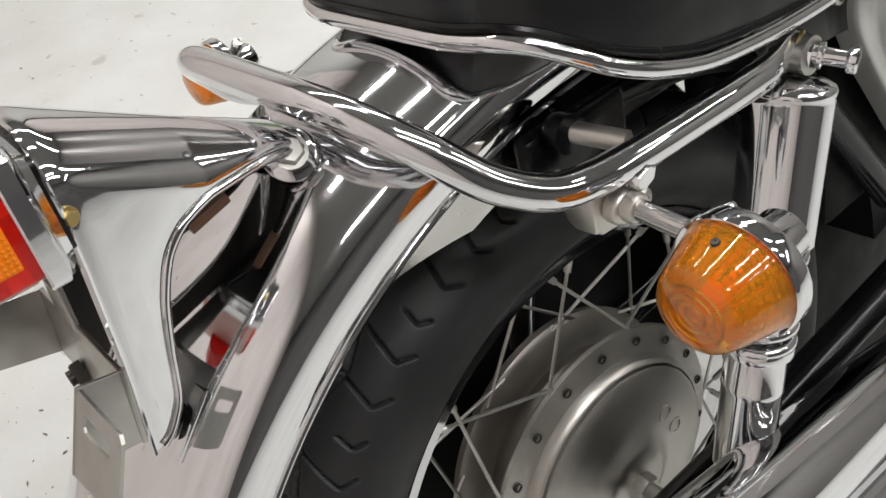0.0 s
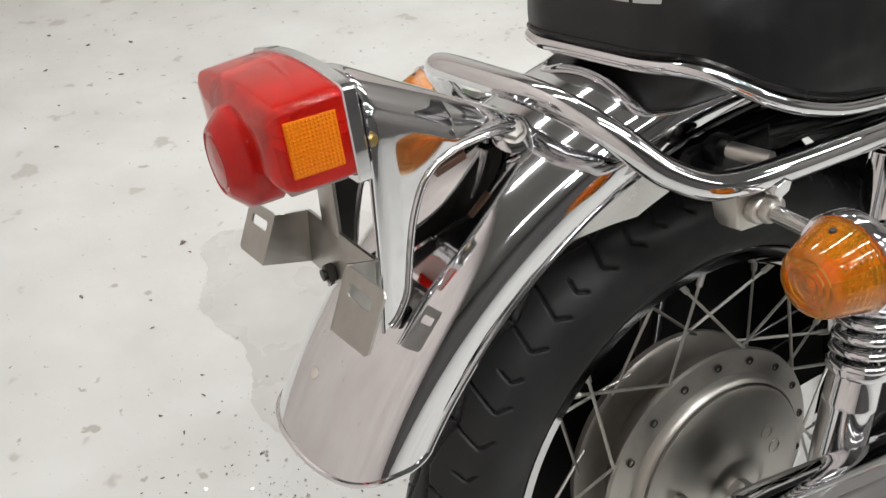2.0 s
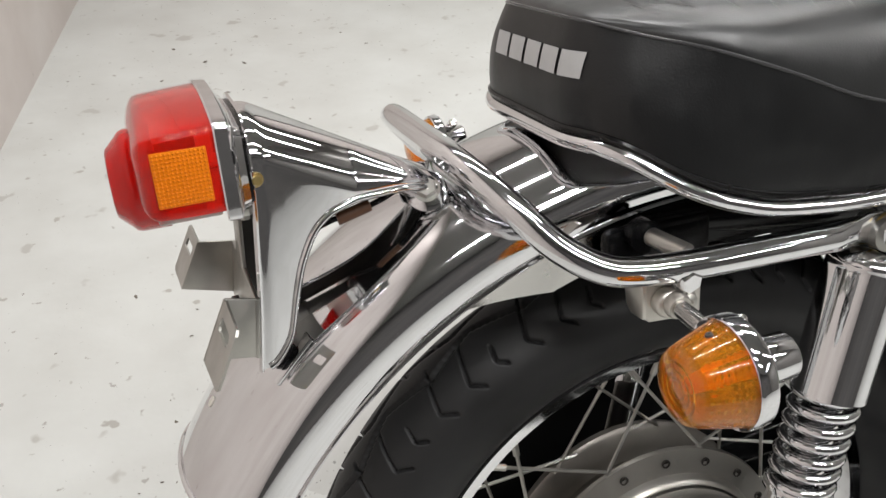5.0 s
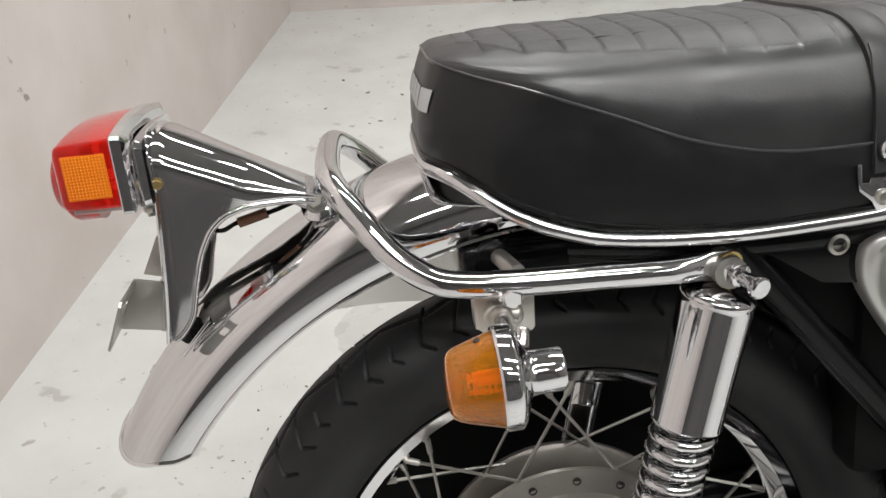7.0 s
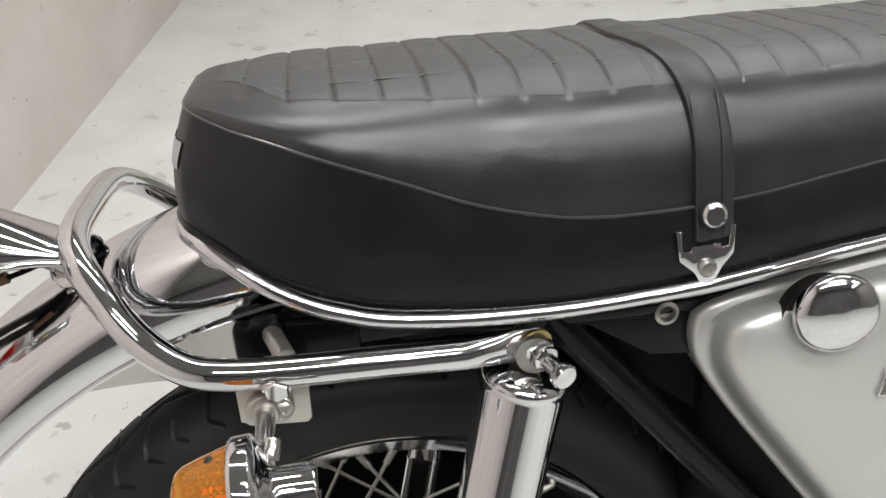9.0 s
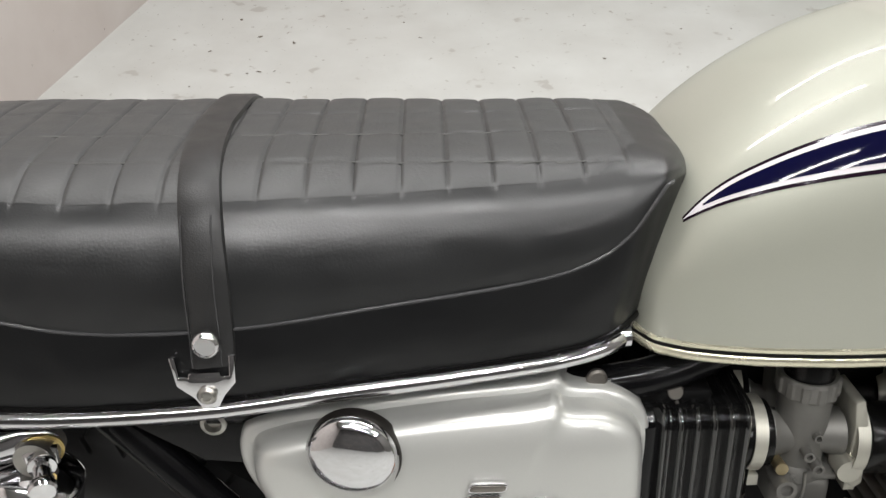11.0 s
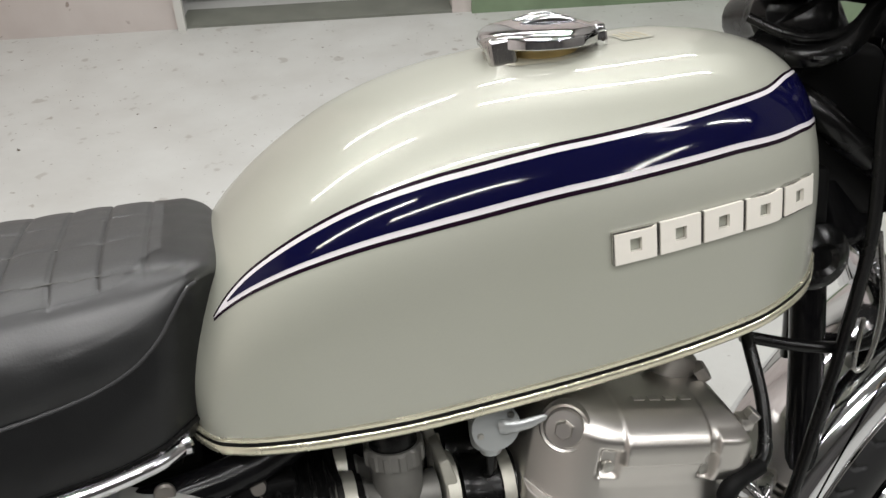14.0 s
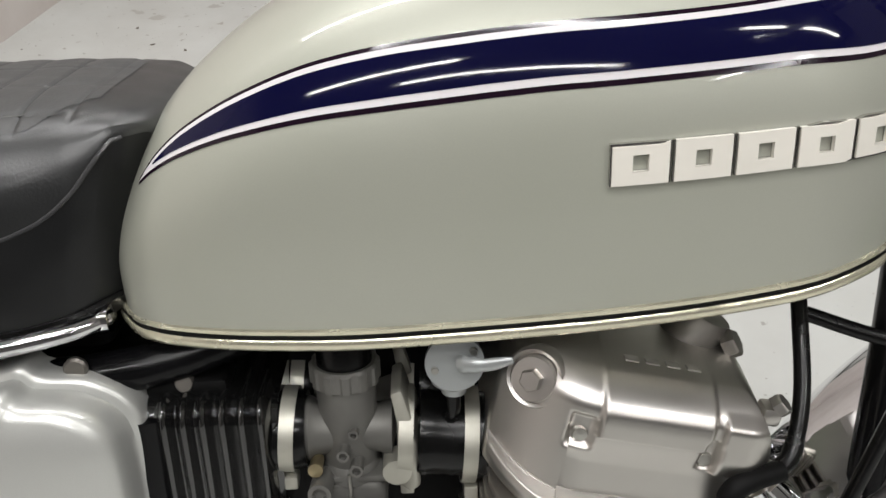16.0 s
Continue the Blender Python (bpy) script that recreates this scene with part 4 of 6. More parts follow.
# lamp bracket: an arched pressing whose cheeks run down to the fender
LOW = [(-0.317, 0.332), (-0.3088, 0.3355), (-0.3, 0.3475), (-0.2968, 0.357), (-0.2949, 0.3735), (-0.288, 0.404), (-0.2766, 0.425), (-0.2634, 0.4335), (-0.245, 0.4372), (-0.22, 0.4365), (-0.19, 0.431)]
LEAN = [(0.333, -0.0145), (0.356, -0.011), (0.387, -0.007), (0.42, -0.0038), (0.45, -0.001), (0.47, 0.0)]


def bracket_rows(inset):
    rows = []
    for k in range(97):
        f = k / 96
        x = -0.317 + 0.127 * f
        zt = 0.5105 - 0.0705 * f - 0.0035 * math.exp(-((f / 0.05) ** 2)) - inset
        w = 0.0475 - 0.0225 * f - 0.0012 * math.exp(-((f / 0.04) ** 2)) - inset
        zl = lerp_table(LOW, x)
        arch = max(0.006, min(0.031, zt - zl - 0.004))
        zs = zt - arch
        half = [(w * (0.972 + 0.03 * q / 8), zl + (zs - zl) * q / 8) for q in range(9)]
        half += [(w * 1.002 * math.cos(q / 14 * math.pi / 2), zs + arch * math.sin(q / 14 * math.pi / 2)) for q in range(1, 15)]
        put = lambda sgn, y, z: (x + (1 - f) * lerp_table(LEAN, z), TY + sgn * y, z)
        rows.append([put(-1, y, z) for y, z in half] + [put(1, y, z) for y, z in half[-2::-1]])
    return rows


rows = bracket_rows(0.0)
bm = bmesh.new()
grid(bm, rows)
bracket = part("lamp_bracket", fix(bm), CHROME, bike, "pressed chrome tail lamp bracket")
# dark lining added inside the pressing, so that the fender reflects a dark area
bm = bmesh.new()
grid(bm, bracket_rows(0.0016))
part("dark_lining_skin", fix(bm), DARK_LINING, bracket, "dull dark lining added inside the pressing to darken the fender's reflection")
for sgn in (0, -1):
    part("rolled_edge", tube([Vector(r[sgn]) for r in rows[4:]], 0.0026, 10), CHROME, bracket, "rolled lower edge")
    part("front_edge", tube([Vector(p) for p in (rows[0][:12] if sgn == 0 else rows[0][-12:])], 0.0018, 8), CHROME, bracket)
part("front_plate", loft([[(x, TY + y, z) for y, z in rounded(w, 0.0285, 0.02, 8, 0.0, 0.479)] for x, w in ((-0.3176, 0.05), (-0.3166, 0.0505), (-0.3156, 0.05))]), CHROME, bracket, "thin plate between lamp and bracket")
for s in (-1, 1):
    part("cheek_bolt", joined(hexagon((-0.3145, TY + s * 0.0475, 0.4665), (0.25, s, 0), 0.0038, 0.0035), lathe([(0.0, 0.0), (0.0048, 0.0), (0.0048, 0.001), (0.0, 0.0012)], (-0.3145, TY + s * 0.047, 0.4665), (0.25, s, 0), 18)), BRASS, bracket, "yellowed cheek bolt")
    ear = joined(lathe([(0.0, -0.003), (0.0142, -0.003), (0.0152, -0.0015), (0.015, 0.0), (0.0125, 0.002), (0.0, 0.0022)], (-0.196, TY + s * 0.021, 0.4285), (-0.25, s * 0.75, 0.62), 36), tube(spline([(-0.197, TY + s * 0.02, 0.43), (-0.215, TY + s * 0.019, 0.4405), (-0.238, TY + s * 0.016, 0.4515), (-0.262, TY + s * 0.012, 0.461)], 6), [0.0092] * 6 + [0.0085] * 6 + [0.007] * 6 + [0.003], 16, flat=0.55))
    part("ear", ear, CHROME, bracket)
    part("ear_bolt", joined(hexagon((-0.1965, TY + s * 0.0225, 0.4305), (-0.25, s * 0.75, 0.62), 0.0078, 0.006), lathe([(0.0, 0.0), (0.0098, 0.0), (0.0098, 0.0015), (0.0, 0.0015)], (-0.1965, TY + s * 0.0225, 0.4305), (-0.25, s * 0.75, 0.62), 24)), STEEL, bracket, "hexagon bolt with a washer")
part("foot", joined(box((-0.309, -0.056, 0.3335), (0.04, 0.02, 0.0035), 0.001, Matrix.Rotation(radians(-46), 4, "Y")), box((-0.2885, -0.0505, 0.3475), (0.026, 0.018, 0.003), 0.001, Matrix.Rotation(radians(-42), 4, "Y"))), CHROME, bracket, "bent chrome foot on the fender")
part("foot_pad", box((-0.3165, -0.046, 0.335), (0.02, 0.02, 0.016), 0.004, Matrix.Rotation(radians(-42), 4, "Y")), SOFT_RUBBER, bracket)
part("lamp_lead", tube(spline([(-0.31, TY + 0.01, 0.43), (-0.285, TY, 0.41), (-0.262, TY - 0.02, 0.421), (-0.235, TY - 0.02, 0.4265), (-0.215, TY - 0.012, 0.431), (-0.2, TY + 0.0, 0.436)], 6), 0.002, 8), SOFT_RUBBER, bracket, "black lamp wires")
part("lead_connector", tube([(-0.262, TY - 0.021, 0.4205), (-0.238, TY - 0.021, 0.4265)], 0.0045, 10), BROWN_PLASTIC, bracket, "brown bullet connector")
# number plate holder: folded sheet steel
holder = part("plate_holder", joined(
    box((-0.3255, 0.006, 0.405), (0.003, 0.03, 0.1), 0.0008, Matrix.Rotation(radians(4), 4, "Y")),
    box((-0.3295, -0.0085, 0.3655), (0.003, 0.119, 0.043), 0.0008, Matrix.Rotation(radians(8), 4, "Y")),
    slab([(-0.3265, 0.387), (-0.3535, 0.3915), (-0.372, 0.356), (-0.3325, 0.345)], 0.0025, 0.0008, "y", 0.0485)), STEEL, bike, "folded steel number plate holder")


def plate_ear(c0, c1, c2, c3):
    """A small plate with a slot cut through it, between its corners: upper two, then lower two."""
    c = [Vector(v) for v in (c0, c1, c2, c3)]
    at = lambda u, v: (c[0] * (1 - u) + c[1] * u) * (1 - v) + (c[3] * (1 - u) + c[2] * u) * v
    bm = bmesh.new()
    a = [bm.verts.new(at(u, v)) for u, v in ((0.06, 0), (0.94, 0), (1, 0.08), (1, 0.94), (0.93, 1), (0.07, 1), (0, 0.94), (0, 0.08))]
    b = [bm.verts.new(at(u, v)) for u, v in ((0.22, 0.2), (0.74, 0.2), (0.78, 0.24), (0.78, 0.36), (0.74, 0.4), (0.22, 0.4), (0.18, 0.36), (0.18, 0.24))]
    for i in range(8):
        bm.faces.new((a[i], a[(i + 1) % 8], b[(i + 1) % 8], b[i]))
    bmesh.ops.recalc_face_normals(bm, faces=bm.faces)
    bmesh.ops.solidify(bm, geom=bm.faces[:], thickness=0.0018)
    return bm


part("ear", plate_ear((-0.353, 0.05, 0.3915), (-0.355, 0.1, 0.3895), (-0.3735, 0.099, 0.3545), (-0.3715, 0.0485, 0.356)), STEEL, holder, "slotted steel ear")
part("ear", plate_ear((-0.347, -0.0665, 0.392), (-0.346, -0.119, 0.392), (-0.3645, -0.1145, 0.3515), (-0.3675, -0.0655, 0.351)), STEEL, holder, "slotted steel ear")
part("side_web", slab([(-0.3265, 0.387), (-0.3475, 0.392), (-0.368, 0.351), (-0.3325, 0.345)], 0.0025, 0.0008, "y", -0.0675), STEEL, holder, "bent steel side web")
part("holder_bolt", joined(hexagon((-0.333, 0.006, 0.3525), (-1, 0, 0), 0.008, 0.006), tube([(-0.326, 0.006, 0.3525), (-0.342, 0.006, 0.3525)], 0.0045, 10)), DARK_METAL, holder)

# ---------------------------------------------------------------- seat
QUILT_EDGE = 0.42  # how far up from the piping to the crown the stitched panel begins


def quilt(x, y, r):
    """How deep the stitched lines lie on the seat's top; r: 0 at the piping, 1 at the crown."""
    lim = soft(r, QUILT_EDGE - 0.05, QUILT_EDGE + 0.05) * soft(x, -0.078, -0.062) * (1 - soft(x, 0.47, 0.5))
    if lim <= 0:
        return 0.0
    d = 0.0
    for u in (-0.025, 0.025, -0.072, 0.072):
        d = max(d, 0.8 * math.exp(-(((y - u) / 0.0011) ** 2)))
    k = x / 0.0284
    d = max(d, math.exp(-(((k - round(k)) * 0.0284 / 0.0013) ** 2)))
    puff = abs(math.sin(math.pi * k)) ** 0.6 * (0.6 + 0.4 * abs(math.sin(math.pi * y / 0.049)) ** 0.6)
    return (d * 0.0013 - puff * 0.0008) * lim


SEAT_XS = [SEAT_X0 + 0.012 * (k / 30) ** 2.2 for k in range(30)] + [SEAT_X0 + 0.012 + (SEAT_X1 - SEAT_X0 - 0.012) * k / 560 for k in range(561)]
SM = 260
rows = []
for x in SEAT_XS:
    row = []
    for j in range(SM + 1):
        v = j / SM
        p = seat_point(x, v)
        r = min(v, 1 - v) * 4 - 1
        dz = quilt(p[0], p[1] - SEAT_Y, r) if r > 0.3 else 0.0
        sag = 0.0011 * noise.noise((p[0] * 17, p[1] * 17, p[2] * 17)) + 0.0004 * noise.noise((p[0] * 60, p[1] * 60, p[2] * 60))
        row.append((p[0], p[1] + (sag if r < 0.4 else 0.0), p[2] - dz + (sag if r > 0.2 else 0.0)))
    rows.append(row)
seat = part("seat", loft(rows), VINYL, bike, "long black vinyl dual seat with a stitched top", sharp=60)
# below the piping: smoother skirt of the same vinyl, shade darkened into its colour
skirt = []
for side in (-1, 1):
    band = [row[: SM // 4 + 1] if side < 0 else row[: -SM // 4 - 2 : -1] for row in rows if row[0][0] < 0.525]
    skirt += [[Vector(p) + Vector((-0.0004 * soft(-p[0], 0.075, 0.1), side * 0.0004 * soft(abs(p[1] - SEAT_Y), 0.02, 0.06), 0)) for p in row] for row in band[:: side]]
bm = bmesh.new()
grid(bm, skirt)
part("seat_skirt", fix(bm), VINYL_SHADED, seat, "smooth black vinyl skirt, darkened to stand in for shade")
# flush stitched panel: same vinyl, matt, with light from above put into its colour
panel = []
for row, x in zip(rows, SEAT_XS):
    if -0.074 <= x <= 0.492:
        edge = QUILT_EDGE + 0.25 * (1 - soft(x, -0.074, -0.03)) + 0.2 * soft(x, 0.46, 0.492)
        a = int(round((1 + edge) / 4 * SM))
        keep = row[a:SM + 1 - a]
        panel.append([tuple(Vector(keep[min(len(keep) - 1, round(q * (len(keep) - 1) / 120))]) + Vector((0, 0, 0.0003))) for q in range(121)])
bm = bmesh.new()
grid(bm, panel)
part("stitched_panel", fix(bm), VINYL_LIT, seat, "matt black quilted top panel, lightened to stand in for light from above")
for u, x0, x1 in ((-0.025, -0.06, 0.2), (-0.072, -0.05, 0.2), (-0.025, 0.235, 0.47), (-0.072, 0.235, 0.46)):
    run = []
    for q in range(int((x1 - x0) / 0.003)):
        x = x0 + 0.003 * q
        p = min((seat_point(x, (1 + QUILT_EDGE + (1 - QUILT_EDGE) * w / 30) / 4) for w in range(31)), key=lambda p: abs(p[1] - SEAT_Y - u))
        run.append((p[0], p[1], p[2] - 0.0003))
    part("stitching", tube(run, 0.0007, 5), THREAD, seat, "grey stitching thread")
SX = SEAT_XS[::4]


def along_seat(v, x0, x1, lift=0.0):
    right = [seat_point(x, v, lift) for x in SX if x0 <= x <= x1]
    left = [seat_point(x, 1 - v, lift) for x in SX if x0 <= x <= x1]
    return right, left


r, l = along_seat(0.0, -1, 0.506, 0.001)
part("trim", tube(r[::-1] + l, 0.0058, 12), CHROME, seat, "chrome lower edge strip")
part("trim_end", loft([[(x, r[-1][1] + 0.009 * math.cos(q / 16 * math.tau), z + 0.0085 * math.sin(q / 16 * math.tau)) for q in range(16)] for x, z in ((r[-1][0] - 0.012, r[-1][2] - 0.001), (r[-1][0] + 0.003, r[-1][2]))]), CHROME, seat, "chrome end cap of the strip")
r, l = along_seat(0.252, -1, 0.514, 0.0004)
part("piping", tube(r[::-1] + l, 0.0013, 8), PIPING, seat, "raised vinyl piping")
r, l = along_seat(0.02, -1, 0.515, 0.0002)
part("base_welt", tube([(p[0], p[1], p[2] + 0.002) for p in r[::-1] + l], 0.003, 8), SOFT_RUBBER, seat)

# strap across the seat, with its buckles
rows = []
for k in range(81):
    v = 0.155 + 0.69 * k / 80
    ring = []
    x0 = 0.2115 + 0.003 * math.sin(v * math.pi)
    for dx, lift in ((0.0, 0.0002), (0.001, 0.0028), (0.004, 0.0038), (0.0225, 0.0038), (0.0255, 0.0028), (0.0265, 0.0002)):
        xx = x0 + dx + (0.006 if v < 0.3 or v > 0.7 else 0.006 * abs(v - 0.5) / 0.2) - 0.006 - 0.009 * soft(v, 0.27, 0.5) * (1 - soft(v, 0.62, 0.78))
        ring.append(seat_point(xx, v, lift))
    rows.append(ring)
strap = part("strap", loft(rows), STRAP, seat, "black vinyl passenger strap")
for dx in (0.0045, 0.022):
    part("stitching", tube([seat_point(0.2055 + dx + 0.004, 0.16 + 0.18 * k / 40, 0.0044) for k in range(41)], 0.0005, 5), PIPING, strap)
for s in (-1, 1):
    ys = SEAT_Y + s * 0.1335
    part("rivet", lathe([(0.0, 0.0), (0.0088, 0.0), (0.009, 0.002), (0.0075, 0.0045), (0.0065, 0.005), (0.006, 0.004), (0.0, 0.004)], (0.224, ys + s * 0.0035, 0.4525), (0, s, 0), 28), CHROME, strap, "chrome press stud")
    wire = slab([(x, z + 0.005) for x, z in ((0.2, 0.438), (0.2035, 0.438), (0.2045, 0.424), (0.21, 0.4235), (0.2105, 0.427), (0.2295, 0.4275), (0.23, 0.424), (0.235, 0.425), (0.236, 0.439), (0.2395, 0.439), (0.2385, 0.42), (0.231, 0.411), (0.2265, 0.4025), (0.222, 0.4), (0.2165, 0.4015), (0.2125, 0.409), (0.2025, 0.418))], 0.0024, 0.0006, "y", ys + s * 0.0025 - 0.0012)
    buckle = part("buckle", wire, CHROME, seat, "chrome strap buckle")
    part("buckle_bolt", lathe([(0.0, 0.0), (0.006, 0.0), (0.0062, 0.002), (0.0045, 0.004), (0.0028, 0.0042), (0.0022, 0.003), (0.0, 0.003)], (0.2205, ys + s * 0.0035, 0.417), (0, s, 0), 20), STEEL, buckle)


# maker's mark on the seat's tail: plain pale blocks in place of letters
MARK_END = 0.076


def tail_run(z):
    """Places across the seat's tail at a height, with their distance along the skin from the middle."""
    run = []
    for x in SEAT_XS[:150]:
        zb, zp = lerp_table(SEAT_BOTTOM, x), lerp_table(SEAT_PIPE, x)
        p = Vector(seat_point(x, 0.25 * (z - zb) / (zp - zb)))
        run.append((p, (p - run[-1][0]).xy.length + run[-1][1] if run else abs(p.y - SEAT_Y)))
    return run


def tail_point(d, z, lift):
    """Just off the seat's tail, d along its skin from the middle, towards the machine's right."""
    run = tail_run(z)
    x, y = (lerp_table([(q, p[k]) for p, q in run], abs(d)) for k in (0, 1))
    out = Vector((-1, 0, 0)).lerp(Vector((-0.45, -0.9, 0)), soft(abs(d), 0.05, 0.11)).normalized()
    if d < 0:
        y, out.y = 2 * SEAT_Y - y, -out.y
    return Vector((x, y, z)) + out * lift


for k in range(5):
    cols = [[tail_point(MARK_END - 0.0262 * (4 - k) - 0.0222 * (1 - q / 4), z, 0.0016) for z in (0.5035, 0.509, 0.5145, 0.52)] for q in range(5)]
    bm = bmesh.new()
    grid(bm, cols)
    fix(bm)
    bmesh.ops.solidify(bm, geom=bm.faces[:], thickness=0.0002)
    part("tail_mark", bm, PALE_PRINT, seat, "plain pale printed block")

# ---------------------------------------------------------------- fuel tank
TX = [TANK_X0 + (TANK_X1 - TANK_X0) * (0.5 - 0.5 * math.cos(math.pi * k / 120)) for k in range(121)]
tank = part("fuel_tank", loft([[tank_point(x, j / 110) for j in range(111)] for x in TX]), SILVER, bike, "silver fuel tank with a navy stripe and white lines", sharp=60)
UP = [(0.516, 0.296), (0.53, 0.307), (0.545, 0.31), (0.565, 0.308), (0.59, 0.304), (0.62, 0.298), (0.66, 0.291), (0.7, 0.2865), (0.75, 0.288), (0.8, 0.2925), (0.85, 0.3005), (0.89, 0.317), (0.92, 0.352), (0.94, 0.385), (0.962, 0.41)]
LO = [(0.516, 0.296), (0.53, 0.2845), (0.545, 0.275), (0.565, 0.264), (0.59, 0.252), (0.62, 0.241), (0.66, 0.232), (0.7, 0.2285), (0.75, 0.2295), (0.8, 0.2325), (0.85, 0.236), (0.89, 0.24), (0.92, 0.25), (0.94, 0.265), (0.962, 0.285)]


def stripe(name, margin, lift, mat, label, side, x_from=0.5165, x_to=0.957):
    """A painted band on the tank between the two stripe lines, drawn in by a margin in metres."""
    rows = []
    for k in range(161):
        x = x_from + (x_to - x_from) * (k / 160) ** 1.15
        lo, hi = lerp_table(LO, x), lerp_table(UP, x)
        dv = margin / 0.42
        # keep the margin true where the band narrows to its tip
        taper = margin * 2.1 if x < 0.56 else margin
        if hi - lo <= 2 * dv:
            continue
        lo2, hi2 = lo + dv, hi - dv
        row = []
        for j in range(9):
            v = lo2 + (hi2 - lo2) * j / 8
            row.append(tank_point(x, v if side < 0 else 1 - v, lift))
        rows.append(row)
    bm = bmesh.new()
    grid(bm, rows)
    return part(name, fix(bm), mat, tank, label)


for side in (-1, 1):
    stripe("stripe_outline", -0.0024, 0.0005, OUTLINE, "thin dark outline", side)
    stripe("stripe_line", 0.0, 0.0009, CREAM, "white pinstripe", side)
    stripe("stripe_band", 0.0032, 0.0013, NAVY, "glossy navy band", side)

# bright strip round the lower edge
def edge_run(dz, out):
    pts = []
    for k in range(70):
        x = 0.4925 + 0.453 * k / 69
        p = tank_point(x, 0.0)
        pts.append((x - (0.004 if k == 0 else 0), p[1] - out, p[2] + dz))
    back = tank_point(0.492, 0.0)
    return [(0.4905, TANK_Y, back[2] + dz + 0.002), (0.489, back[1] + 0.03, back[2] + dz + 0.001), (0.49, back[1] + 0.008, back[2] + dz)] + pts


part("lower_flange", tube(spline(edge_run(-0.0003, 0.0012), 2), 0.0038, 10, flat=0.5), AGED_GILT, tank, "aged gilt-toned lower flange")
part("flange_groove", tube(spline(edge_run(0.0042, 0.0008), 2), 0.0017, 6), BLACK_MATT, tank, "dark groove line")
# thin bright tube drawn for the highlight along the paint's lower edge
part("bright_strip", tube(spline(edge_run(0.0075, 0.0003), 2), 0.0023, 6), AGED_GILT, tank, "aged bright strip")

# maker's mark on the tank: plain raised plates in place of letters, each with a small opening
def on_tank(x, z, lift):
    return min((tank_point(x, 0.1 + 0.14 * j / 60, lift) for j in range(61)), key=lambda p: abs(p[2] - z))


def maker_plate(k, grow, thick, lift):
    cols = []
    for f in (-grow, 0.12, 0.36, 0.64, 0.88, 1 + grow):
        x = 0.7655 + 0.0317 * k + 0.0288 * f
        z0 = 0.5055 + (x - 0.7655) * 0.055
        cols.append([on_tank(x, z0 + 0.0205 * h, lift) for h in (-grow, 0.28, 0.72, 1 + grow)])
    bm = bmesh.new()
    vs = grid(bm, cols)
    hole = [f for f in bm.faces if all(v in f.verts for v in (vs[2][1], vs[3][2]))]
    bmesh.ops.delete(bm, geom=hole, context="FACES")
    for f in bm.faces:
        if f.normal.y > 0:
            f.normal_flip()
    bmesh.ops.solidify(bm, geom=bm.faces[:], thickness=thick)
    return bm


for k in range(5):
    plate = part("maker_plate", maker_plate(k, 0.0, 0.003, 0.0042), BADGE, tank, "raised plain cream badge block", sharp=30)
    part("plate_edge", maker_plate(k, 0.035, 0.0032, 0.0034), DULL_CHROME, plate, "bright edge round the block", sharp=30)

# filler cap
CX, CY, CZ = 0.7625, -0.034, 0.6235
AXC = Vector((0.05, -0.03, 1)).normalized()
cap = part("filler_cap", lathe([(0.0, 0.0236), (0.01, 0.0235), (0.022, 0.0228), (0.031, 0.0214), (0.0375, 0.0196), (0.0408, 0.0178), (0.0422, 0.0158), (0.0424, 0.0135), (0.0424, 0.0098), (0.0416, 0.009), (0.038, 0.0087), (0.0, 0.0087)], (CX, CY, CZ), AXC, 72, squash=(0.99, 0.9)), CHROME, tank, "chrome hinged filler cap")
part("filler_neck", lathe([(0.0, -0.02), (0.029, -0.02), (0.029, 0.0), (0.0275, 0.001), (0.0275, 0.011), (0.028, 0.0122), (0.0, 0.0122)], (CX, CY, CZ - 0.001), AXC, 48), GILT_NECK, cap, "yellowed filler neck")
for dy, hgt, wide in ((-0.009, 0.023, 0.004), (0.009, 0.023, 0.004)):
    part("cap_ridge", tube(spline([(CX - 0.026, CY + dy * 1.2, CZ + hgt - 0.0065), (CX - 0.012, CY + dy, CZ + hgt - 0.0012), (CX + 0.004, CY + dy * 0.9, CZ + hgt + 0.0006), (CX + 0.02, CY + dy * 0.9, CZ + hgt - 0.002), (CX + 0.03, CY + dy * 1.1, CZ + hgt - 0.008)], 6), [0.0012 + (wide - 0.0012) * math.sin(math.pi * k / 24) for k in range(25)], 12, flat=0.5), CHROME, cap)
hinge = Matrix.Rotation(radians(-9), 4, "Z") @ Matrix.Rotation(radians(-6), 4, "Y")
part("hinge", joined(box((0.7305, -0.049, 0.6285), (0.0195, 0.021, 0.0275), 0.0042, hinge, 4), box((0.7335, -0.035, 0.6365), (0.026, 0.04, 0.01), 0.0045, hinge, 4)), DULL_CHROME, cap, "worn chrome hinge block")
part("hinge_pin", lathe([(0.0, 0.0), (0.0018, 0.0), (0.0018, 0.001), (0.0, 0.0012)], (0.7355, -0.0595, 0.6205), (0.16, -1, 0), 12), CHROME, cap)
part("latch", joined(box((0.8015, -0.04, 0.6375), (0.013, 0.018, 0.007), 0.0025, hinge), box((0.804, -0.046, 0.6315), (0.009, 0.006, 0.012), 0.002, hinge)), CHROME, cap)
part("latch_pin", lathe([(0.0, 0.0), (0.0016, 0.0), (0.0, 0.0008)], (0.8045, -0.0493, 0.6305), (0.16, -1, 0), 10), DARK_METAL, cap)
# brown bloom that fuel has left on the paint round the neck
bloom = []
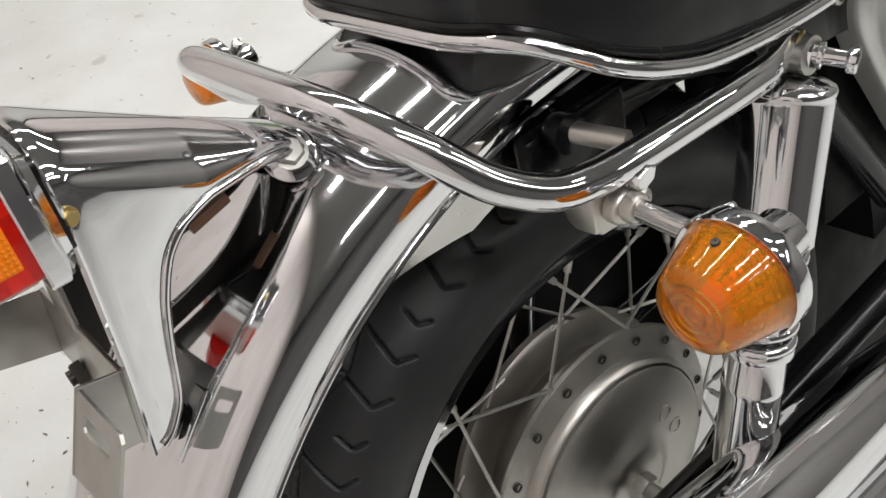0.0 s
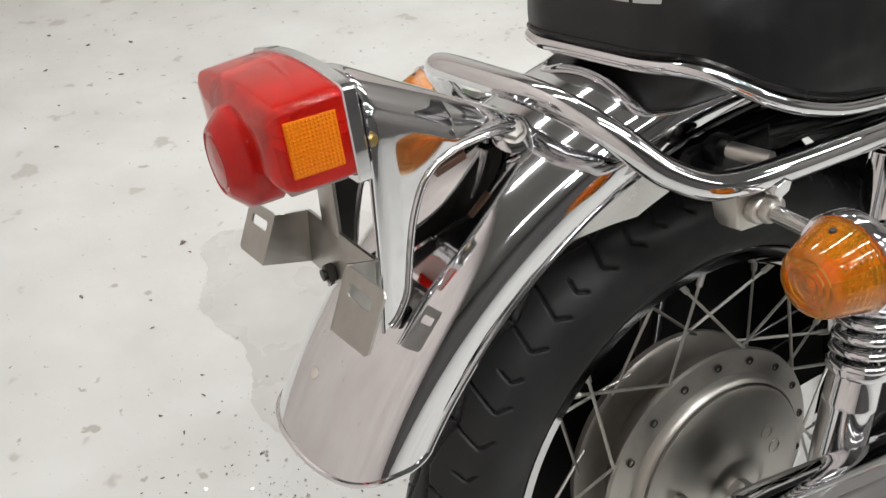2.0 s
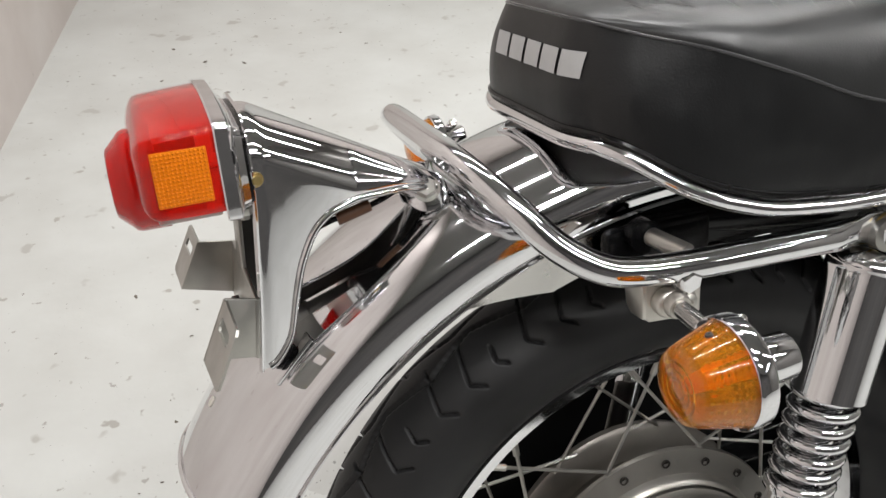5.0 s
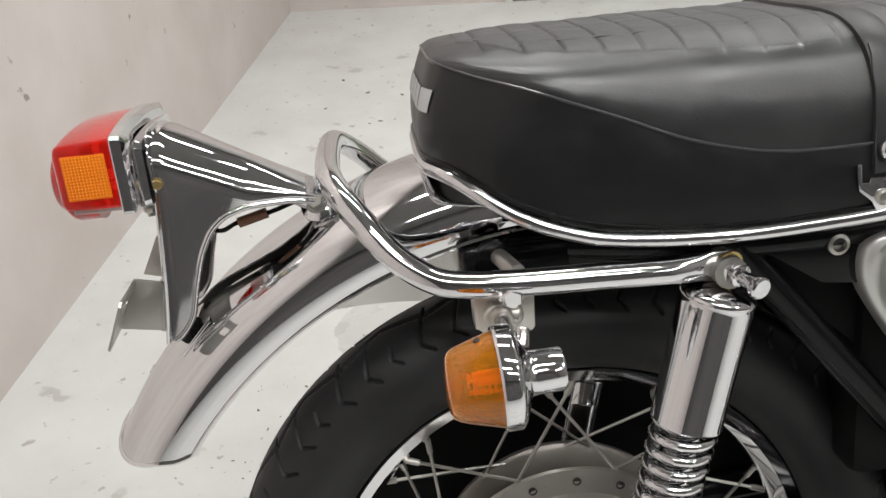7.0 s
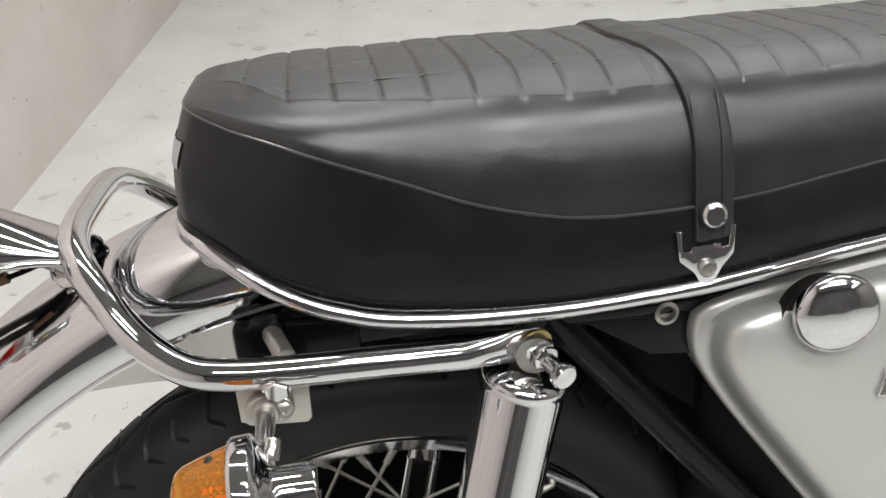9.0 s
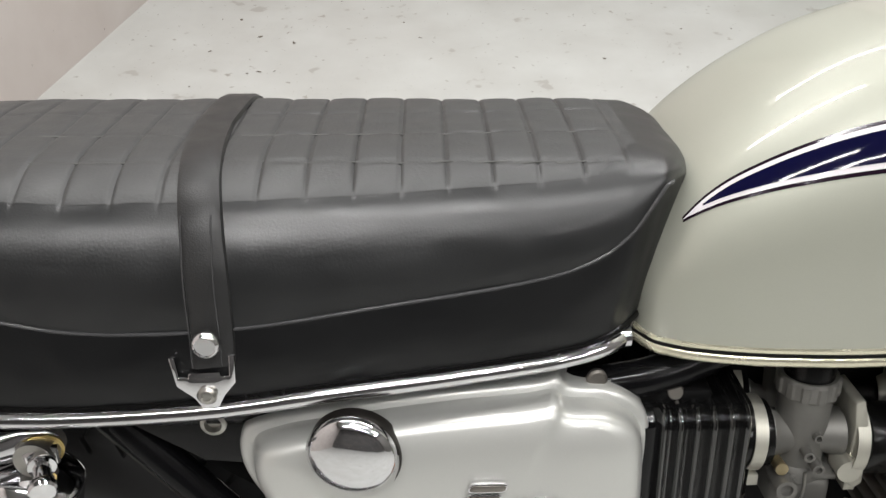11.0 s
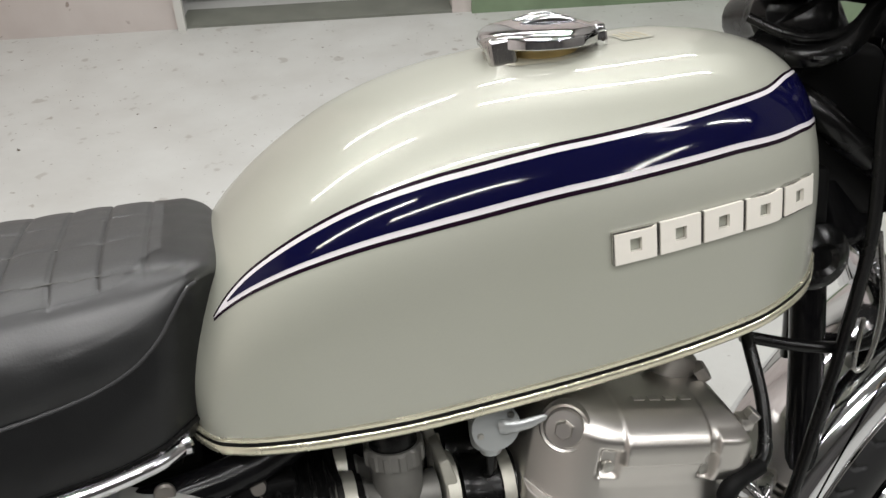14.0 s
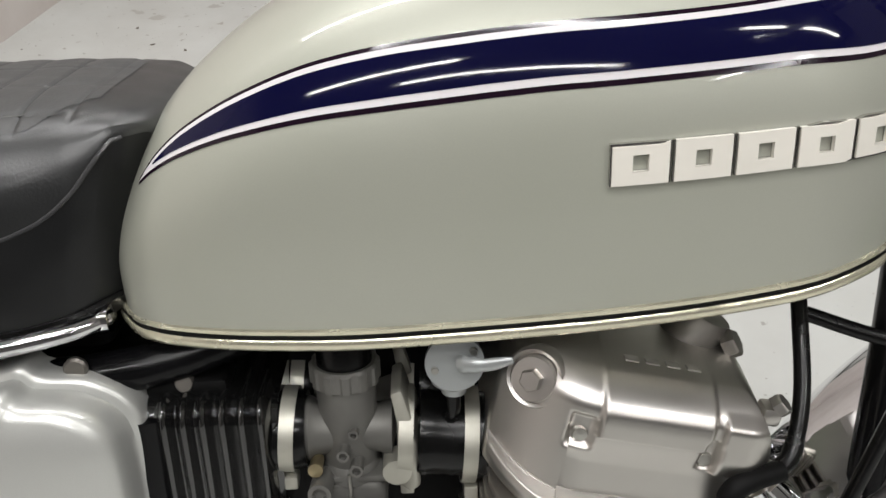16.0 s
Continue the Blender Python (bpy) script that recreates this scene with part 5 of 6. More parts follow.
for k in range(72):
    a = k / 72 * math.tau
    ring = []
    for q in range(6):
        rr = 0.0275 + q / 5 * (0.0085 + 0.006 * noise.noise((math.cos(a) * 2.1, math.sin(a) * 2.1, 5.0)) + 0.004 * max(0.0, -math.cos(a)))
        x, y = CX + rr * math.cos(a), CY + rr * math.sin(a)
        p = min((tank_point(x, 0.34 + 0.32 * j / 160, 0.0005) for j in range(161)), key=lambda p: abs(p[1] - y))
        ring.append((p[0], y, p[2]))
    bloom.append(ring)
bm = bmesh.new()
grid(bm, bloom, loop=True)
part("fuel_stain", fix(bm), FUEL_STAIN, tank, "thin brown fuel stain round the filler")
# printed label ahead of the cap
bm = bmesh.new()
grid(bm, [[min((tank_point(x, 0.36 + 0.14 * j / 80, 0.0006) for j in range(81)), key=lambda p: abs(p[1] - y)) for y in (-0.046, -0.036, -0.026, -0.016, -0.006)] for x in (0.821, 0.827, 0.833, 0.839, 0.845)])
part("fuel_label", fix(bm), LABEL_CLEAR, tank, "faded small printed label")
for k in range(4):
    bm = bmesh.new()
    grid(bm, [[min((tank_point(x, 0.36 + 0.14 * j / 60, 0.0009) for j in range(61)), key=lambda p: abs(p[1] - y)) for y in (-0.043, -0.033, -0.022, -0.01)] for x in (0.8235 + 0.0055 * k, 0.825 + 0.0055 * k)])
    part("label_bar", fix(bm), LABEL_INK, tank, "unreadable printed line")

# ---------------------------------------------------------------- side cover
COVER = [(0.229, 0.335), (0.2305, 0.366), (0.25, 0.3765), (0.28, 0.382), (0.351, 0.3915), (0.42, 0.398), (0.438, 0.401), (0.448, 0.394), (0.474, 0.391), (0.4945, 0.378), (0.5025, 0.355), (0.504, 0.30), (0.5035, 0.25), (0.49, 0.13), (0.4, 0.125), (0.36, 0.15), (0.325, 0.19), (0.29, 0.238), (0.25, 0.295)]
ol = spline([(x, 0, z) for x, z in COVER], 6, closed=True)
mid = Vector((0.39, 0, 0.285))
rows = []
for sc, y in ((1.0, -0.1), (1.004, -0.116), (1.002, -0.1205), (0.993, -0.123), (0.975, -0.1242), (0.95, -0.1252), (0.935, -0.128), (0.925, -0.133), (0.91, -0.1368), (0.885, -0.1392), (0.84, -0.141), (0.7, -0.143), (0.45, -0.144), (0.2, -0.1445), (0.02, -0.1446)):
    out = 0.0145 * max(0.0, (-0.125 - y) / 0.0196)
    rows.append([(mid.x + (p.x - mid.x) * sc, y - out, mid.z + (p.z - mid.z) * sc + 0.6 * out) for p in ol])
cover = part("side_cover", loft(rows), COVER_PAINT, bike, "silver painted side cover with a chrome cap", sharp=50)
# dark ring in place of the thin shadow that the cap casts
part("cap_shade_ring", lathe([(0.03, -0.01), (0.031, 0.001), (0.0305, 0.0025), (0.0298, 0.002), (0.029, 0.0), (0.0, 0.0)], (0.3062, -0.1525, 0.3662), (-0.1, -1, -0.02), 48), DARK_METAL, cover, "dark ring standing in for the cap's shadow")
part("cover_cap", lathe([(0.0, 0.0175), (0.01, 0.017), (0.018, 0.0155), (0.0245, 0.013), (0.0275, 0.0105), (0.0285, 0.0075), (0.028, 0.0045), (0.025, 0.003), (0.0, 0.003)], (0.3073, -0.158, 0.3768), (-0.13, -1, -0.05), 56), CHROME, cover, "domed chrome cap")
BARS = [(0.346 + 0.0118 * k, 0.3525 + 0.0118 * k, 0.3062 + 0.0026 * k, 0.3222 + 0.002 * k) for k in range(7)] + [(0.349, 0.3665, 0.3212, 0.3252), (0.3785, 0.402, 0.3422, 0.3472), (0.3765, 0.398, 0.3342, 0.3387), (0.3665, 0.384, 0.3002, 0.3047), (0.421, 0.4355, 0.3282, 0.3322)]
for x0, x1, z0, z1 in BARS:
    flat = x1 - x0 > z1 - z0
    outline = lambda g: [(x + (z - z0) * 0.3, z) for x, z in (stadium(x0 - g, x1 + g, z0 - g, z1 + g, 6) if flat else [(x0 - g, z0 - g), (x1 - 0.002 + g, z0 - g), (x1 + g, z0 + 0.002 - g), (x1 + g, z1 + g), (x0 + 0.002 - g, z1 + g), (x0 - g, z1 - 0.002 + g)])]
    stroke = part("badge_stroke", slab(outline(0.0), 0.0034, 0.0008, "y", -0.1627), CAST_DARK, cover, "plain dark metal badge stroke")
    part("stroke_edge", slab(outline(0.0009), 0.003, 0.0004, "y", -0.1621), CHROME, stroke, "bright edge round the stroke")
part("sticker", slab([(0.385, 0.2707), (0.3865, 0.2887), (0.392, 0.2949), (0.412, 0.2972), (0.4185, 0.2897), (0.416, 0.2707)], 0.0012, 0.0, "y", -0.1597), ORANGE, cover, "orange sticker")
part("cover_screw", lathe([(0.0, 0.0), (0.0068, 0.0), (0.007, 0.003), (0.0055, 0.0045), (0.0, 0.0047)], (0.466, -0.113, 0.3945), (0.05, -1, 0.1), 20), CAST_DARK, bike, "dull cover fixing bolt")

# ---------------------------------------------------------------- air duct, carburettors, fuel tap
duct_rows = []
for k in range(97):
    x = 0.5 + 0.078 * k / 96
    ph = (x - 0.5125) / 0.0115
    rib = 0.0068 * max(0.0, math.cos(math.pi * (ph - round(ph)))) ** 1.5 * (1 if 0.506 < x < 0.574 else 0)
    end = min(1.0, (0.58 - x) / 0.012)
    w, h = (0.106 + rib) * (0.94 + 0.06 * end), (0.045 + rib * 0.6) * (0.9 + 0.1 * end)
    duct_rows.append([(x, -0.012 + y, 0.3215 + z) for y, z in rounded(w, h, 0.014, 7)])
duct = part("air_duct", loft(duct_rows), DUCT, bike, "glossy black ribbed air duct", sharp=30)
part("duct_lug", joined(box((0.524, -0.09, 0.371), (0.05, 0.03, 0.012), 0.004), box((0.521, -0.082, 0.389), (0.022, 0.02, 0.03), 0.004)), BLACK_MATT, duct)
for z in (0.374, 0.3885):
    part("duct_bolt", lathe([(0.0, 0.0), (0.0062, 0.0), (0.0062, 0.003), (0.005, 0.005), (0.0, 0.005)], (0.523, -0.1, z), (0, -1, 0.3), 18), CAST_DARK, duct)


def carburettor(y, first):
    root = part("carburettor", joined(
        lathe([(0.0, -0.062), (0.0175, -0.062), (0.0178, -0.02), (0.0185, 0.0), (0.0185, 0.015), (0.0195, 0.017), (0.0195, 0.02), (0.0, 0.02)], (0.6185, y, 0.3615), (0, 0, 1), 36),
        lathe([(0.0, 0.0), (0.0195, 0.0), (0.0205, 0.004), (0.0175, 0.008), (0.015, 0.02), (0.015, 0.045), (0.018, 0.055), (0.0, 0.058)], (0.5905, y, 0.333), (1, 0, -0.03), 36)), CARB, bike, "cast zinc carburettor")
    rows = []
    for r, h, rib in ((0.0175, 0.0, 0), (0.0198, 0.0, 0), (0.0205, 0.0012, 1), (0.0205, 0.0125, 1), (0.0196, 0.0145, 0), (0.0175, 0.0145, 0)):
        rows.append([(0.6185 + (r + rib * 0.0012 * (q % 8 < 4)) * math.cos(q / 96 * math.tau), y + (r + rib * 0.0012 * (q % 8 < 4)) * math.sin(q / 96 * math.tau), 0.3675 + h) for q in range(96)])
    part("top_ring", loft(rows, caps=False), CARB, root, "ribbed cap ring", sharp=30)
    part("top_cap", lathe([(0.0172, 0.0), (0.0168, 0.012), (0.0145, 0.022), (0.009, 0.029), (0.006, 0.036), (0.0, 0.037)], (0.6185, y, 0.38), (0, 0, 1), 28), SOFT_RUBBER, root)
    part("float_bowl", joined(box((0.6185, y, 0.29), (0.044, 0.036, 0.028), 0.007, seg=3), box((0.6185, y, 0.306), (0.047, 0.039, 0.005), 0.0015), lathe([(0.0, 0.0), (0.019, 0.0), (0.0165, 0.008), (0.009, 0.013), (0.0, 0.0135)], (0.6185, y - 0.002, 0.3065), (0, -0.3, 1), 30)), CARB, root)
    if first:
        yf = y - 0.0185
        for x, z, rr, ln in ((0.623, 0.3405, 0.0032, 0.004), (0.6165, 0.3285, 0.0038, 0.009), (0.624, 0.318, 0.0042, 0.01), (0.6015, 0.3055, 0.0072, 0.016)):
            part("jet_stub", lathe([(rr, -0.006), (rr, ln), (rr * 0.62, ln), (rr * 0.6, ln - 0.004), (0.0, ln - 0.004)], (x, yf, z), (-0.05, -1, 0.1), 18), CARB, root)
        part("idle_screw", lathe([(0.0042, -0.006), (0.0042, 0.004), (0.0046, 0.0045), (0.0046, 0.008), (0.0, 0.0085)], (0.5985, yf, 0.3185), (0, -1, 0.1), 16), BRASS_OLD, root, "brass idle screw")
        part("bowl_clip", tube(spline([(0.618, yf - 0.002, 0.311), (0.6185, yf - 0.0035, 0.298), (0.6175, yf - 0.002, 0.281)], 5), 0.0011, 8), STEEL, root)
    part("flange", joined(slab([(0.648, 0.3), (0.649, 0.345), (0.646, 0.366), (0.653, 0.3685), (0.659, 0.345), (0.6575, 0.338), (0.661, 0.33), (0.662, 0.298), (0.656, 0.2935)], 0.036, 0.002, "y", y - 0.018), lathe([(0.0, 0.0), (0.009, 0.0), (0.009, 0.016), (0.0, 0.017)], (0.648, y - 0.008, 0.3135), (0, -1, 0), 20)), NICKEL, root, "dull nickel flange")
    part("boot", lathe([(0.0, 0.0), (0.0265, 0.0), (0.0272, 0.004), (0.0262, 0.01), (0.0262, 0.03), (0.0275, 0.034), (0.0275, 0.046), (0.0, 0.046)], (0.6615, y + 0.004, 0.324), (1, 0, -0.1), 40), SOFT_RUBBER, root, "black rubber intake boot")
    for o, rr in (((0.5815, y, 0.333), 0.0258), ((0.6535, y + 0.003, 0.3265), 0.0282), ((0.6935, y + 0.003, 0.3215), 0.0292)):
        part("clamp_band", joined(lathe([(rr, -0.0045), (rr + 0.0012, -0.0045), (rr + 0.0012, 0.0045), (rr, 0.0045)], o, (1, 0, -0.08), 40, caps=False), box((o[0], o[1] - 0.014, o[2] - rr - 0.002), (0.0085, 0.012, 0.009), 0.001)), NICKEL, root, "zinc hose clamp")
    part("inlet_sleeve", lathe([(0.0235, -0.02), (0.0255, -0.018), (0.0252, 0.006), (0.0235, 0.012), (0.02, 0.012)], (0.581, y, 0.333), (1, 0, 0), 36, caps=False), SOFT_RUBBER, root)


for n, y in enumerate((-0.093, -0.038, 0.022, 0.077)):
    carburettor(y, n == 0)
part("ribbed_hose", lathe([(0.0118 + (0.0014 if k % 2 else 0), 0.0035 * k) for k in range(20)] + [(0.0105, 0.0695), (0.0, 0.0695)], (0.585, -0.13, 0.255), (0.92, 0.05, 0.3), 24), SOFT_RUBBER, bike, "ribbed black rubber sleeve")

tap = part("fuel_tap", joined(lathe([(0.0, 0.0), (0.0075, 0.0), (0.008, 0.004), (0.0135, 0.008), (0.0145, 0.016), (0.0145, 0.03), (0.012, 0.036), (0.012, 0.042), (0.0, 0.042)], (0.6805, -0.105, 0.371), (0, 0, 1), 28), lathe([(0.0, 0.0), (0.0165, 0.0), (0.0172, 0.002), (0.0172, 0.006), (0.0, 0.007)], (0.681, -0.115, 0.3985), (0, -1, 0.1), 28)), TAP_GREY, bike, "grey cast fuel tap under the tank")
part("lever", tube(spline([(0.684, -0.123, 0.4), (0.69, -0.1275, 0.4015), (0.7, -0.1295, 0.4025), (0.7135, -0.132, 0.4065)], 5), [0.0058] * 4 + [0.0048] * 4 + [0.004] * 4 + [0.0036, 0.0032, 0.0026, 0.0018], 12, flat=0.6), TAP_GREY, tap)
for x, z in ((0.6695, 0.3955), (0.692, 0.407)):
    part("screw", lathe([(0.0, 0.0), (0.0026, 0.0), (0.002, 0.002), (0.0, 0.002)], (x, -0.121, z), (0, -1, 0), 12), STEEL, tap)
part("fuel_hose", tube(spline([(0.68, -0.105, 0.372), (0.678, -0.1, 0.35), (0.66, -0.07, 0.335)], 6), 0.0045, 10), SOFT_RUBBER, tap)
tap.matrix_basis = Matrix.Translation((0.004, -0.004, -0.005))

# ---------------------------------------------------------------- engine
ENG = Matrix.Translation((0.783, 0, 0.308)) @ Matrix.Rotation(radians(12.5), 4, "Y")
ENG_Y = -0.012


def eng(u, y, w):
    return ENG @ Vector((u, ENG_Y + y, w))


def moved(bm):
    bm.transform(Matrix.Translation((0, ENG_Y, 0)))
    bm.transform(ENG)
    return bm


engine = part("engine", moved(joined(box((0.005, 0, -0.16), (0.14, 0.28, 0.31), 0.02))), CAST_DARK, bike, "air-cooled four cylinder alloy engine")
FIN = [(u + 0.007, y) for u, y in rounded(0.086, 0.1535, 0.036, 10)]
for k in range(10):
    part("cooling_fin", moved(slab(FIN, 0.0046, 0.0014, "z", -0.0135 - 0.0105 * k)), FIN_ALLOY, engine)


def patch(u, w, u0, u1, w0, w1, e):
    """1 inside a patch of the cover's end, 0 outside, with edges e wide."""
    return soft(u, u0 - e, u0 + e) * (1 - soft(u, u1 - e, u1 + e)) * soft(w, w0 - e, w0 + e) * (1 - soft(w, w1 - e, w1 + e))


def lip(u):
    """Height of the joint between cover and head along the engine."""
    return 0.0085 + 7.0 * max(0.0, -0.046 - u) ** 2


def cover_end(u, w):
    """How far the head cover's end stands out to the machine's right."""
    y = -0.1475
    back = max(0.0, -0.03 - u)
    y += 9.5 * back * back + 60 * back ** 3
    y += 60 * max(0.0, w - 0.066) ** 2 + 3000 * max(0.0, w - 0.076) ** 3
    y += 25 * max(0.0, u - 0.05) ** 2
    y += 0.004 * soft(w, 0.05, 0.03) if w < 0.05 and u > -0.046 else 0.0
    y -= 0.0042 * patch(u, w, -0.034, 0.03, 0.0515, 0.2, 0.0016) * (1 - 0.5 * soft(w, 0.06, 0.08))
    y -= 0.0045 * patch(u, w, 0.036, 0.2, 0.0365, 0.2, 0.0012) * (1 - soft(w, 0.069, 0.076))
    y += 0.005 * patch(u, w, -0.0485, -0.035, 0.041, 0.061, 0.0026)
    y += 0.0045 * patch(u, w, 0.0285, 0.0365, 0.0385, 0.0575, 0.0024)
    j = lip(u)
    y -= 0.0085 * (1 - soft(w, j - 0.004, j - 0.0002)) - 55 * max(0.0, j - 0.007 - w) ** 2
    y += 0.0016 * math.exp(-(((w - j - 0.0004) / 0.0007) ** 2))
    return y


UN, WN = 170, 130
rows = []
for i in range(UN + 1):
    u = -0.0855 + 0.1535 * i / UN
    w0 = lip(u) - 0.0165
    w1 = 0.084 - 40 * max(0.0, -0.06 - u) ** 2 - 60 * max(0.0, u - 0.045) ** 2
    rows.append([(u, cover_end(u, w0 + (w1 - w0) * j / WN), w0 + (w1 - w0) * j / WN) for j in range(WN + 1)])
bm = bmesh.new()
vs = grid(bm, rows)
ring = [r[0] for r in vs] + vs[-1][1:] + [r[-1] for r in vs[-2::-1]] + vs[0][-2:0:-1]
last = ring
for dy, rise in ((0.012, 0.35), (0.04, 0.8), (0.25, 1.0)):
    nxt = []
    for k, v in enumerate(ring):
        up = 0.007 * rise if v.co.z > 0.055 else 0.0
        nxt.append(bm.verts.new((v.co.x, max(v.co.y, -0.15) + dy, v.co.z + up)))
    for k in range(len(ring)):
        q = (k + 1) % len(ring)
        bm.faces.new((last[k], last[q], nxt[q], nxt[k]))
    last = nxt
bm.faces.new(last)
bmesh.ops.recalc_face_normals(bm, faces=bm.faces)
head = part("head_cover", moved(bm), ALLOY, engine, "polished alloy cylinder head cover", sharp=55)
CAM, CAM_AX = Vector((-0.071, -0.1275, 0.0695)), (-0.5, -0.84, 0.22)
part("cam_cap", moved(joined(lathe([(0.0178, -0.02), (0.0178, -0.002), (0.0165, 0.0), (0.0146, -0.001), (0.0146, -0.004), (0.0, -0.004)], CAM, CAM_AX, 40), lathe([(0.0136, -0.004), (0.0136, 0.001), (0.0125, 0.0025), (0.0, 0.003)], CAM, CAM_AX, 36), hexagon(CAM + Vector(CAM_AX) * 0.0025, CAM_AX, 0.0066, 0.0055))), ALLOY, head, "round cam cap with a hexagon")
for u, w, y in ((-0.0415, 0.0475, -0.1415), (0.0325, 0.0435, -0.1425)):
    part("cover_screw", moved(joined(lathe([(0.0, -0.004), (0.0048, -0.004), (0.0048, 0.0), (0.004, 0.0016), (0.0, 0.002)], (u, y, w), (0, -1, 0), 18))), STEEL, head, "recessed cover screw")
part("head_lug", moved(joined(box((0.0655, -0.13, 0.072), (0.012, 0.014, 0.012), 0.003), hexagon((0.068, -0.132, 0.077), (0.5, -0.2, 0.8), 0.0068, 0.006))), ALLOY, head)
part("top_boss", moved(joined(lathe([(0.0, -0.02), (0.02, -0.02), (0.02, 0.012), (0.017, 0.016), (0.0, 0.016)], (0.03, -0.075, 0.088), (0.3, 0, 1), 28), hexagon((0.047, -0.09, 0.09), (0.6, -0.3, 0.6), 0.009, 0.008))), CAST_DARK, head)
for k in range(4):
    part("cast_mark", moved(box((-0.02 + 0.012 * k, -0.126, 0.0905), (0.008, 0.006, 0.0012), 0.0004)), ALLOY, head, "unreadable raised cast mark")
for n, y in enumerate((-0.118, -0.04, 0.04, 0.118)):
    part("exhaust_clamp", moved(joined(*[box((0.106 + 0.007 * q, y, -0.024 - 0.004 * q), (0.004, 0.034, 0.03), 0.003, Matrix.Rotation(radians(28), 4, "Y")) for q in range(4)], lathe([(0.0, 0.0), (0.0145, 0.0), (0.0145, 0.045), (0.0, 0.045)], (0.095, y, -0.017), (0.88, 0, -0.48), 24))), EXHAUST_CLAMP, engine, "finned bright exhaust clamp")
    part("exhaust_pipe", tube(spline([eng(0.125, y, -0.034), eng(0.16, y, -0.062), eng(0.18, y, -0.11), eng(0.165, y, -0.2), eng(0.1, y, -0.35), eng(0.0, y * 1.15, -0.42), (0.45, -0.15, -0.05) if y < 0 else (0.45, 0.12, -0.05)], 8), 0.0175, 18), CHROME, engine, "chrome exhaust pipe")
plug = part("plug_cap", joined(tube(spline([(0.836, -0.166, 0.314), (0.836, -0.166, 0.324), (0.841, -0.165, 0.331), (0.851, -0.162, 0.3335), (0.868, -0.157, 0.335)], 6), [0.0066] * 6 + [0.007] * 6 + [0.0068] * 6 + [0.0064] * 7, 16), lathe([(0.0, 0.0), (0.0076, 0.0), (0.007, 0.012), (0.0, 0.013)], (0.836, -0.166, 0.306), (0, 0, 1), 20)), BLACK_MATT, engine, "black spark plug cap")
part("plug_lead", tube(spline([(0.866, -0.157, 0.335), (0.876, -0.15, 0.343), (0.886, -0.13, 0.368), (0.892, -0.1, 0.402), (0.9, -0.06, 0.435)], 8), [0.0056] * 10 + [0.005] * 23, 12), SOFT_RUBBER, engine, "thick black plug lead")

# mufflers on this side
def muffler(y, z, x0):
    m = part("muffler", lathe([(0.018, 0.0), (0.021, -0.002), (0.0385, 0.012), (0.041, 0.03), (0.0395, 0.2), (0.034, 0.42), (0.02, 0.55), (0.019, 0.7)], (x0, y, z), (0.965, 0.06, -0.25), 48, caps=False), CHROME, bike, "chrome megaphone muffler")
    part("outlet", lathe([(0.0, 0.03), (0.015, 0.03), (0.0155, -0.006), (0.021, -0.008), (0.022, 0.002), (0.018, 0.01)], (x0, y, z), (0.965, 0.06, -0.25), 32), SOFT_RUBBER, m, "black outlet ring")
    part("seam", tube([Vector((x0, y, z)) + Vector((0.965, 0.06, -0.25)).normalized() * (0.03 + 0.35 * k / 10) + Vector((0.0, -0.008, 0.0395 - 0.006 * k / 10)) for k in range(11)], 0.0022, 8), CHROME, m)
    part("hanger", joined(box((x0 + 0.11, y - 0.036, z - 0.025), (0.03, 0.012, 0.05), 0.003), lathe([(0.0, 0.0), (0.007, 0.0), (0.007, 0.008), (0.0, 0.008)], (x0 + 0.115, y - 0.042, z - 0.02), (0, -1, 0), 16)), DULL_CHROME, m)


muffler(-0.19, 0.105, -0.13)
muffler(-0.205, 0.005, -0.1)
stand = part("side_stand", tube([(0.5, 0.1, -0.1), (0.52, 0.26, -0.255)], 0.011, 12), BLACK, bike, "black side stand")

# ---------------------------------------------------------------- front end
STEER = Matrix.Translation((1.02, -0.012, 0.0)) @ Matrix.Rotation(radians(6), 4, "Z") @ Matrix.Translation((-1.02, 0.012, 0.0))
fork = part("front_fork", joined(*[tube([(1.0, y, 0.66), (1.0 + 0.33 * 0.47, y, 0.33)], 0.0175, 18) for y in (-0.107, 0.083)]), CHROME, bike, "chrome telescopic fork")
for y in (-0.107, 0.083):
    part("upper_cover", lathe([(0.024, 0.0), (0.027, 0.004), (0.027, 0.13), (0.024, 0.135)], (1.072, y, 0.5), (-0.45, 0, 0.893), 28, caps=False), CHROME, fork, "chrome fork cover")
    part("slider", tube([(1.075, y, 0.5), (1.27, y, 0.0)], 0.0235, 18), CHROME, fork)
part("yoke", joined(box((1.03, -0.012, 0.662), (0.06, 0.2, 0.026), 0.011, seg=4), box((1.075, -0.012, 0.475), (0.07, 0.24, 0.03), 0.01)), BLACK, fork, "black fork yokes")
FA = (1.265, 0.0)
front = wheel("front_wheel", "front spoked wheel with a chrome rim", bike, 0.2405, 0.287, 0.042, 0.08, 0.03, 900)
front.matrix_basis = STEER @ Matrix.Translation((FA[0], -0.012, FA[1]))
part("hub", lathe([(0.0, -0.05), (0.03, -0.05), (0.032, -0.04), (0.085, -0.036), (0.086, -0.028), (0.045, -0.02), (0.045, 0.02), (0.086, 0.028), (0.085, 0.036), (0.0, 0.05)], seg=40), ALLOY, front)
rows = fender_rows((0, 0), 0.355, 0.4, 0.062, 40, 168, tip=4.0)
bm = bmesh.new()
grid(bm, rows)
fix(bm)
bmesh.ops.solidify(bm, geom=bm.faces[:], thickness=0.0015)
